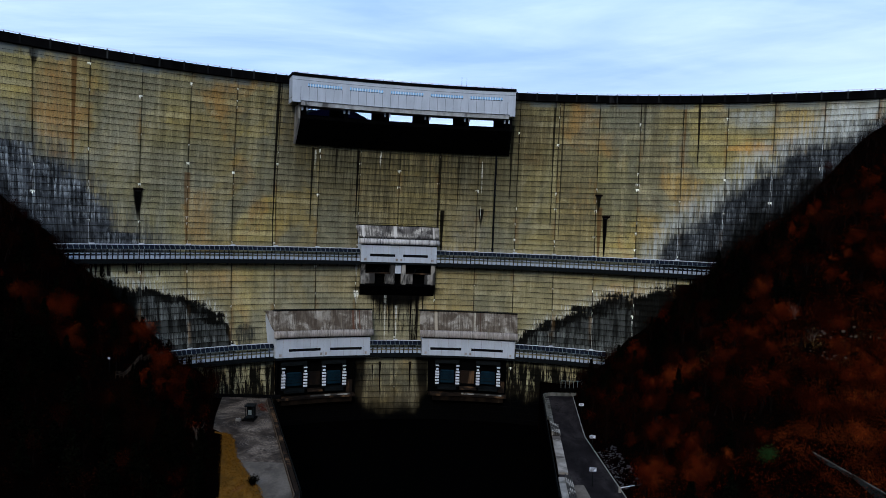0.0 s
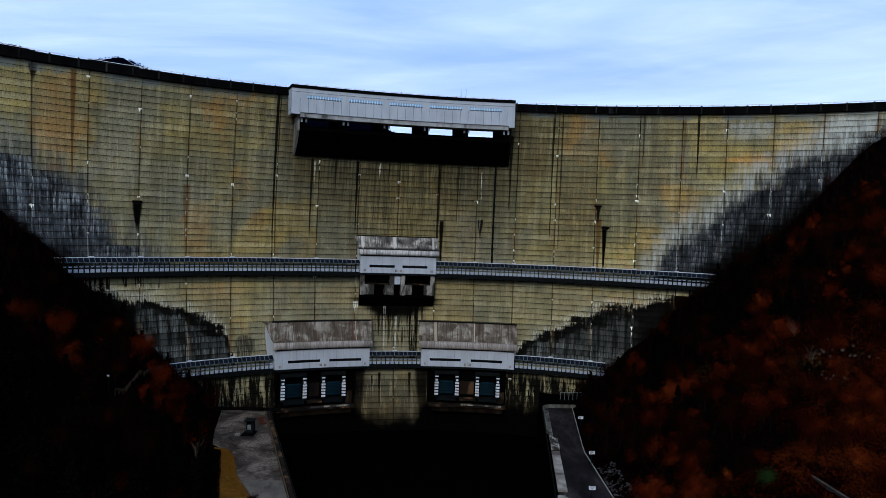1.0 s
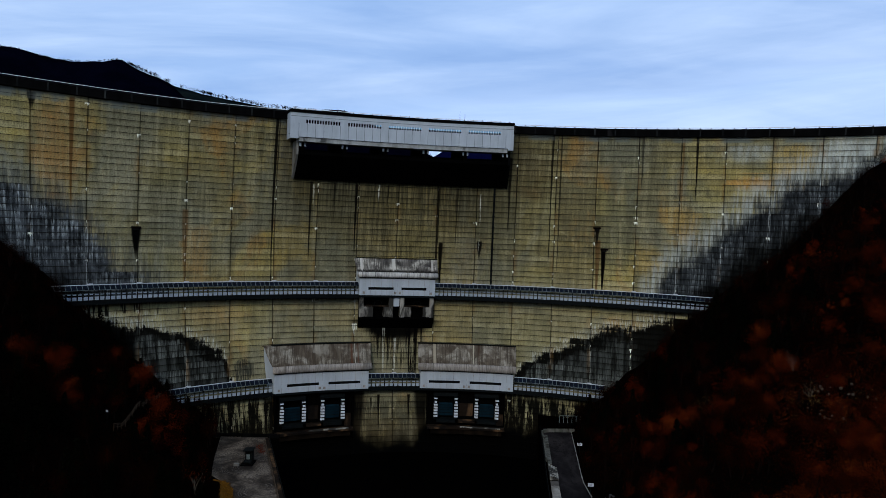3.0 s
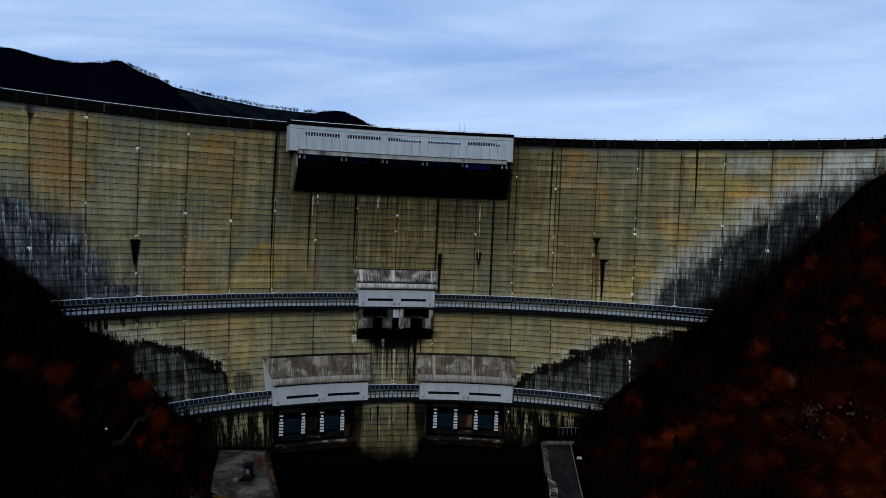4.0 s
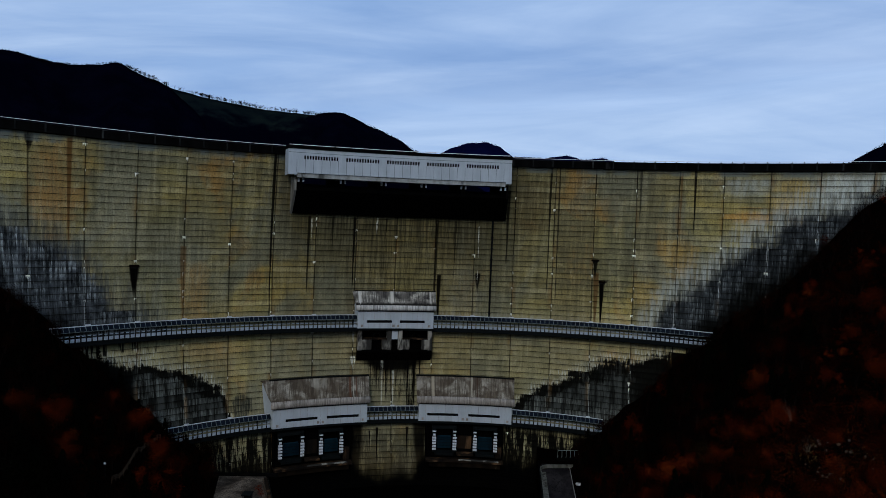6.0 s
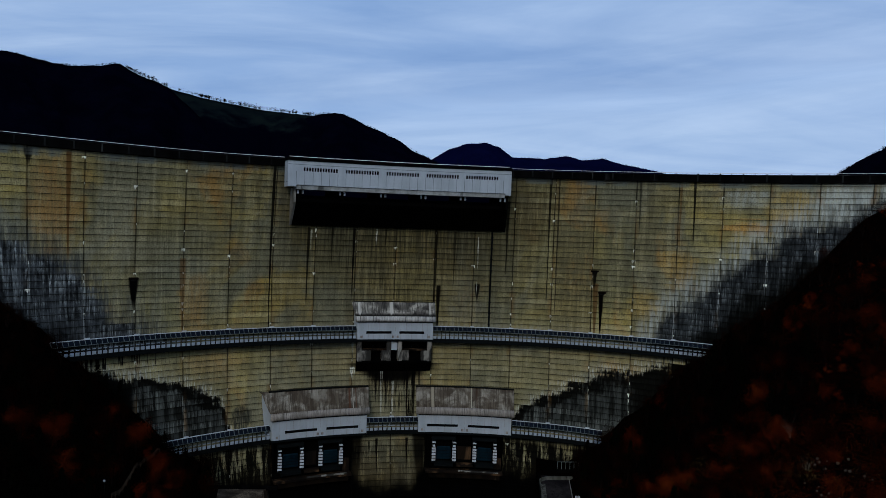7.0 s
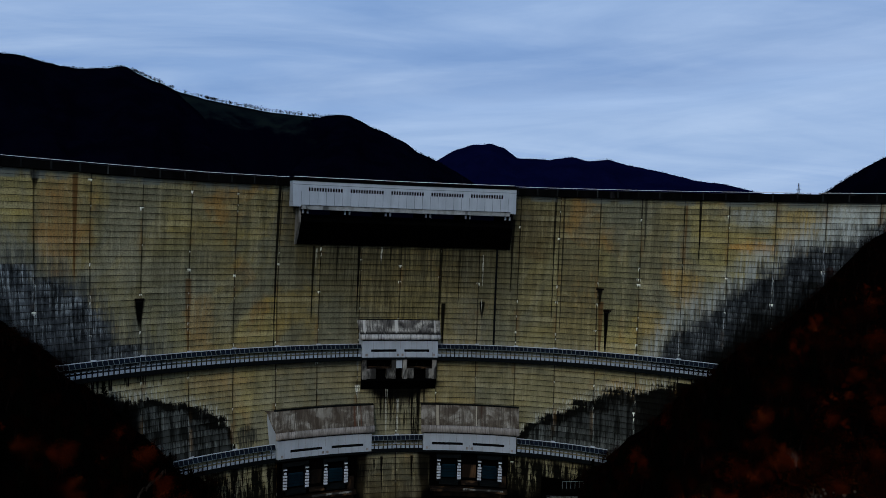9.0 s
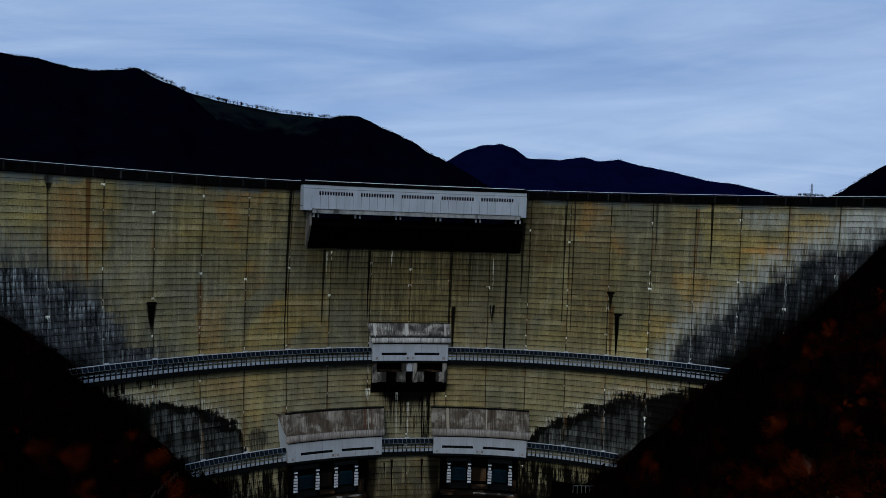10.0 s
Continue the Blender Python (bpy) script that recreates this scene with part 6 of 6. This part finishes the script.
RUSSET += [(85, 144, 6), (86, 160, 5), (98, 150, 8), (91, 163, 5), (83, 133, 7), (68, 117, 6), (63, 118, 7), (68, 106, 7), (50, 143, 3), (70, 151, 4), (54, 198, 4), (62, 158, 4)]


def russet(x, y):
    return max(1 - math.hypot(x - a, y - b) / r for a, b, r in RUSSET) + 0.45 * fbm(x, y, 5.0, 2.2)


rt = random.Random(4)
y = 78.0
while y < 250:
    for side in (-1, 1):
        e = toe_left(y) if side < 0 else toe_right(y)
        x = e + side * 1.5
        while abs(x) < 0.76 * y + 12:
            jx, jy = x + rt.uniform(-2, 2), y + rt.uniform(-2.4, 2.4)
            a = math.degrees(math.atan2(jx - CX, jy - CY))
            clear = side * (jx - (toe_left(jy) if side < 0 else toe_right(jy))) > (1.2 if side < 0 else 5.0 if 144 < jy < 174 else 1.6)
            clear = clear and not (side > 0 and 90 < jy < 126 and -9.0 < jx - (66.3 + -0.024 * (jy - 122.6)) < 2.0) and not (side < 0 and 156 < jy < 210 and -1.0 < jx - (-77.2 - 0.166 * (jy - 160.7)) < 2.6)
            if clear and not (jy > CY and math.hypot(jx - CX, jy - CY) > wall_r(a, ground_z(jx, jy)) - 1.4):
                red = russet(jx, jy) > rt.uniform(-0.35, 0.25)
                dark = side < 0 and jy < 175 or side > 0 and jy > 195
                kind = rt.choices(("red", "dusky", "bare"), (4.5, 3.5, 1.2))[0] if red else rt.choices(("brown", "bare", "dark", "red", "dusky"), (2.6, 2.5, 6 if dark else 1.5, 0.05 if side < 0 else 0.3, 0.6 if side < 0 or jy > 200 else 1.6 if jx < 63 and jy < 165 else 4.5))[0]
                s = rt.uniform(0.55, 1.0) if kind != "dark" else rt.uniform(0.6, 1.05)
                near_dam = math.hypot(jx - CX, jy - CY) > wall_r(a, 40) - 14
                if near_dam:
                    s *= 0.75
                    kind = "bare" if kind == "dark" and side > 0 else kind
                plant(rt.choice(KINDS[kind]), jx, jy, s, rt.uniform(0, 360))
                if red and rt.random() < 0.7:
                    plant(rt.choice(KINDS["red" if rt.random() < 0.7 else "brown"]), jx + side * rt.uniform(1.6, 2.6), jy + rt.uniform(-2.4, 2.4), s * rt.uniform(0.35, 0.7), rt.uniform(0, 360))
            x += side * rt.uniform(4.0, 5.6)
    y += 4.6
for side in (-1, 1):
    for i in range(140):
        th = rt.uniform(-50, -29.5) if side < 0 else rt.uniform(8.5, 38)
        gap = 0.6 + 5.5 * rt.random() ** 1.5
        a = radians(th)
        # walk the foot of the wall to where the slope meets it
        r = wall_r(th, 50) - gap
        for _k in range(6):
            x, y = CX + r * math.sin(a), CY + r * math.cos(a)
            r = wall_r(th, ground_z(x, y)) - gap
        if (toe_left(y) - x if side < 0 else x - toe_right(y)) < 0.5:
            continue
        plant(rt.choice(KINDS["shrub"]), x, y, rt.uniform(0.6, 1.3), rt.uniform(0, 360))
for o in ALL:
    if o not in used:
        plant(o, -60 - 10 * ALL.index(o), 120, 0.6, 0)


def scrub(name, side, count, mat, size, thr, seed, label):
    """Low brush and fallen leaves over a slope."""
    rnd = random.Random(seed)
    v, f = [], []
    for _ in range(count):
        yy = rnd.uniform(80, 246)
        e = toe_left(yy) if side < 0 else toe_right(yy)
        xx = e + side * rnd.uniform(0.5, max(4.0, 0.74 * yy + 8 - abs(e)))
        a = math.degrees(math.atan2(xx - CX, yy - CY))
        if math.hypot(xx - CX, yy - CY) > wall_r(a, ground_z(xx, yy)) - 0.8:
            continue
        if (fbm(xx, yy, 18.0, seed * 1.7) if thr < 0 else russet(xx, yy) + 0.15) < thr:
            continue
        leaf_quads(v, f, Vector((xx, yy, ground_z(xx, yy) + 0.35)), (0.7, 0.7, 0.35), 9, size, rnd)
    tagged(new(name, mesh_of(name, v, f, mat)), label, "undergrowth", kind="stuff")


for side in (-1, 1):
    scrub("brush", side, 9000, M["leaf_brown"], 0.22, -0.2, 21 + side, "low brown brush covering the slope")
    scrub("fallen_leaves", side, 14000 if side > 0 else 7000, M["leaf_red"], 0.13, 0.04 if side > 0 else 0.2, 41 + side, "russet fallen leaves and brush on the slope")

def patch(name, count, x0, x1, y0, y1, mat, size, seed, label):
    rnd = random.Random(seed)
    v, f = [], []
    for _ in range(count):
        xx, yy = rnd.uniform(x0, x1), rnd.uniform(y0, y1)
        on_track = 94 < yy < 123 and -1.2 < xx - (66.3 + -0.024 * (yy - 122.6)) < 0.8
        if xx > toe_right(yy) + 0.5 and not on_track and fbm(xx, yy, 7.0, seed) > -0.25:
            leaf_quads(v, f, Vector((xx, yy, ground_z(xx, yy) + 0.4)), (0.6, 0.6, 0.45), 9, size, rnd)
    tagged(new(name, mesh_of(name, v, f, mat)), label, "undergrowth", kind="stuff")


patch("fallen_leaves", 8500, 64, 88, 86, 128, M["leaf_litter"], 0.13, 61, "russet brush beside the track on the bank")
patch("fallen_leaves", 1500, 74, 98, 130, 162, M["leaf_litter"], 0.14, 62, "russet brush among pale lumps on the bank")

patch("withered_brush", 170, 78, 91, 133, 154, M["leaf_yellow"], 0.12, 63, "withered yellow brush among pale lumps on the bank")
patch("withered_brush", 60, 66, 72, 173, 181, M["leaf_yellow"], 0.11, 64, "withered yellow brush on the bank")

# scree beside the road
rr = random.Random(8)
for i in range(240):
    yy = rr.uniform(146, 171)
    xx = toe_right(yy) + 0.5 + 3.8 * rr.random() ** 1.4
    bm = bmesh.new()
    bmesh.ops.create_icosphere(bm, subdivisions=1, radius=rr.uniform(0.12, 0.38))
    for vv in bm.verts:
        vv.co *= 1 + 0.7 * noise.noise(vv.co * 1.9 + Vector((i * 3.1, 0, 0)))
        vv.co.z *= 0.6
    me = bpy.data.meshes.new("boulder")
    bm.to_mesh(me)
    bm.free()
    me.materials.append(M["rock"])
    o = new("boulder", me)
    o.location = (xx, yy, ground_z(xx, yy) + 0.15)
    tagged(o, "grey angular boulder on the bank beside the road", "rock", "scree beside the road")

# stone-shaped pale lumps added in place of yellowish-white leaves on the bank
for i in range(22):
    xx, yy = rr.uniform(79, 90), rr.uniform(134, 153)
    bm = bmesh.new()
    bmesh.ops.create_icosphere(bm, subdivisions=1, radius=rr.uniform(0.15, 0.42))
    for vv in bm.verts:
        vv.co *= 1 + 0.7 * noise.noise(vv.co * 1.9 + Vector((i * 2.3, 5, 0)))
    me = bpy.data.meshes.new("boulder")
    bm.to_mesh(me)
    bm.free()
    me.materials.append(M["pale_bark"])
    o = new("boulder", me)
    o.location = (xx, yy, ground_z(xx, yy) + 0.3)
    tagged(o, "small pale lump standing in for withered leaves on the bank", "rock", "boulders on the bank")

# shrubs that stand out: a green one, and pale bare ones beside the platform
for i, (xx, yy, hh, mt, bk, lb) in enumerate([(60.6, 123.0, 4.5, M["leaf_green"], M["bark"], "green bush beside the track on the bank"),
        (-57.2, 160.8, 6.5, M["leaf_brown"], M["pale_bark"], "pale bare shrub beside the platform"),
        (-59.5, 165.5, 6.0, M["leaf_red"], M["pale_bark"], "pale-stemmed shrub with russet leaves beside the platform"),
        (-55.0, 155.0, 5.0, M["leaf_brown"], M["pale_bark"], "pale bare shrub beside the grass bank"),
        (86.0, 163.0, 7.0, M["leaf_brown"], M["pale_bark"], "slender pale-stemmed tree on the bank"),
        (83.0, 150.0, 5.0, M["leaf_brown"], M["pale_bark"], "pale bare shrub among pale lumps on the bank")]):
    o = broadleaf("shrub", 91 + i, hh, 900 if i == 0 else 120, 0.17, mt, bk, lb, "shrub")
    o.matrix_basis = pose(xx, yy, ground_z(xx, yy) - 0.2)
o = broadleaf("bush", 120, 2.6, 900, 0.16, M["leaf_dark"], M["bark"], "dark round bush at the platform's grass edge", "shrub")
o.matrix_basis = pose(-38.6, 141.0, 4.2)

# low wall along a track on the wooded bank
tw = root("track_wall", (66.3, 122.6, 21.9), "grey concrete edge wall of a track on the wooded bank", "retaining wall")
TRACK = [(66.3, 122.6), (66.5, 116.0), (66.7, 109.8), (66.9, 104.1), (67.0, 99.1), (67.0, 94.0)]
for (x0, y0), (x1, y1) in zip(TRACK, TRACK[1:]):
    for k in range(3):
        a, b = k / 3 + 0.01, (k + 1) / 3 - 0.01
        p, q = Vector((lerp(x0, x1, a), lerp(y0, y1, a), 0)), Vector((lerp(x0, x1, b), lerp(y0, y1, b), 0))
        n = (q - p).normalized().cross(Vector((0, 0, 1))) * 0.15
        zp = zq = 22.9
        vs = [p - n, q - n, q + n, p + n]
        v = [(c.x, c.y, (zp, zq, zq, zp)[i] - 3.0) for i, c in enumerate(vs)] + [(c.x, c.y, (zp, zq, zq, zp)[i]) for i, c in enumerate(vs)]
        part("wall_panel", fix(mesh_of("wall_panel", v, [(0, 1, 2, 3), (4, 5, 6, 7), (0, 1, 5, 4), (1, 2, 6, 5), (2, 3, 7, 6), (3, 0, 4, 7)], M["track"])), tw)
        v = [(c.x, c.y, (zp, zq, zq, zp)[i] + 0.004) for i, c in enumerate(vs)] + [(c.x, c.y, (zp, zq, zq, zp)[i] + 0.16) for i, c in enumerate(vs)]
        part("coping_stone", fix(mesh_of("coping_stone", v, [(0, 1, 2, 3), (4, 5, 6, 7), (0, 1, 5, 4), (1, 2, 6, 5), (2, 3, 7, 6), (3, 0, 4, 7)], M["mossy"])), tw)

# timber fence and a small notice on the other bank
tf = root("timber_fence", (-73, 165, 24), "weathered timber fence on the wooded bank", "fence")
prev = None
for i in range(15):
    f_ = i / 7.0
    xx, yy = (lerp(-77.2, -80.6, f_), lerp(160.7, 182.0, f_)) if i < 7 else (lerp(-80.6, -84.9, f_ - 1), lerp(182.0, 207.4, f_ - 1))
    zz = ground_z(xx, yy)
    part("post", tube("post", [(xx, yy, zz - 0.5), (xx, yy, zz + 1.5)], [0.08, 0.07], 5, M["timber"]), tf)
    if prev:
        for hh in (0.6, 1.05, 1.45):
            part("rail", tube("rail", [(prev[0], prev[1], prev[2] + hh), (xx, yy, zz + hh)], [0.055, 0.055], 5, M["timber"]), tf)
    prev = (xx, yy, zz)
nz = ground_z(-79.0, 161.0)
nt = root("notice", (-79.0, 161.0, nz), "small white notice board on the wooded bank", "sign")
part("post", tube("post", [(-79.0, 161.0, nz - 0.3), (-79.0, 161.0, nz + 3.4)], [0.07, 0.07], 5, M["steel"]), nt)
part("board", cuboid("board", -79.25, -78.75, 160.8, 160.9, nz + 3.0, nz + 3.4, M["white_rail"], 0.01), nt)

# ---- cast blocks of the dam face ----
rest_v, rest_f = [], []
count = 0
for t0, t1, z0, z1, proud, single in BLOCKS:
    v, f = block_geometry(t0, t1, z0, z1, proud)
    if single and count < 300:
        count += 1
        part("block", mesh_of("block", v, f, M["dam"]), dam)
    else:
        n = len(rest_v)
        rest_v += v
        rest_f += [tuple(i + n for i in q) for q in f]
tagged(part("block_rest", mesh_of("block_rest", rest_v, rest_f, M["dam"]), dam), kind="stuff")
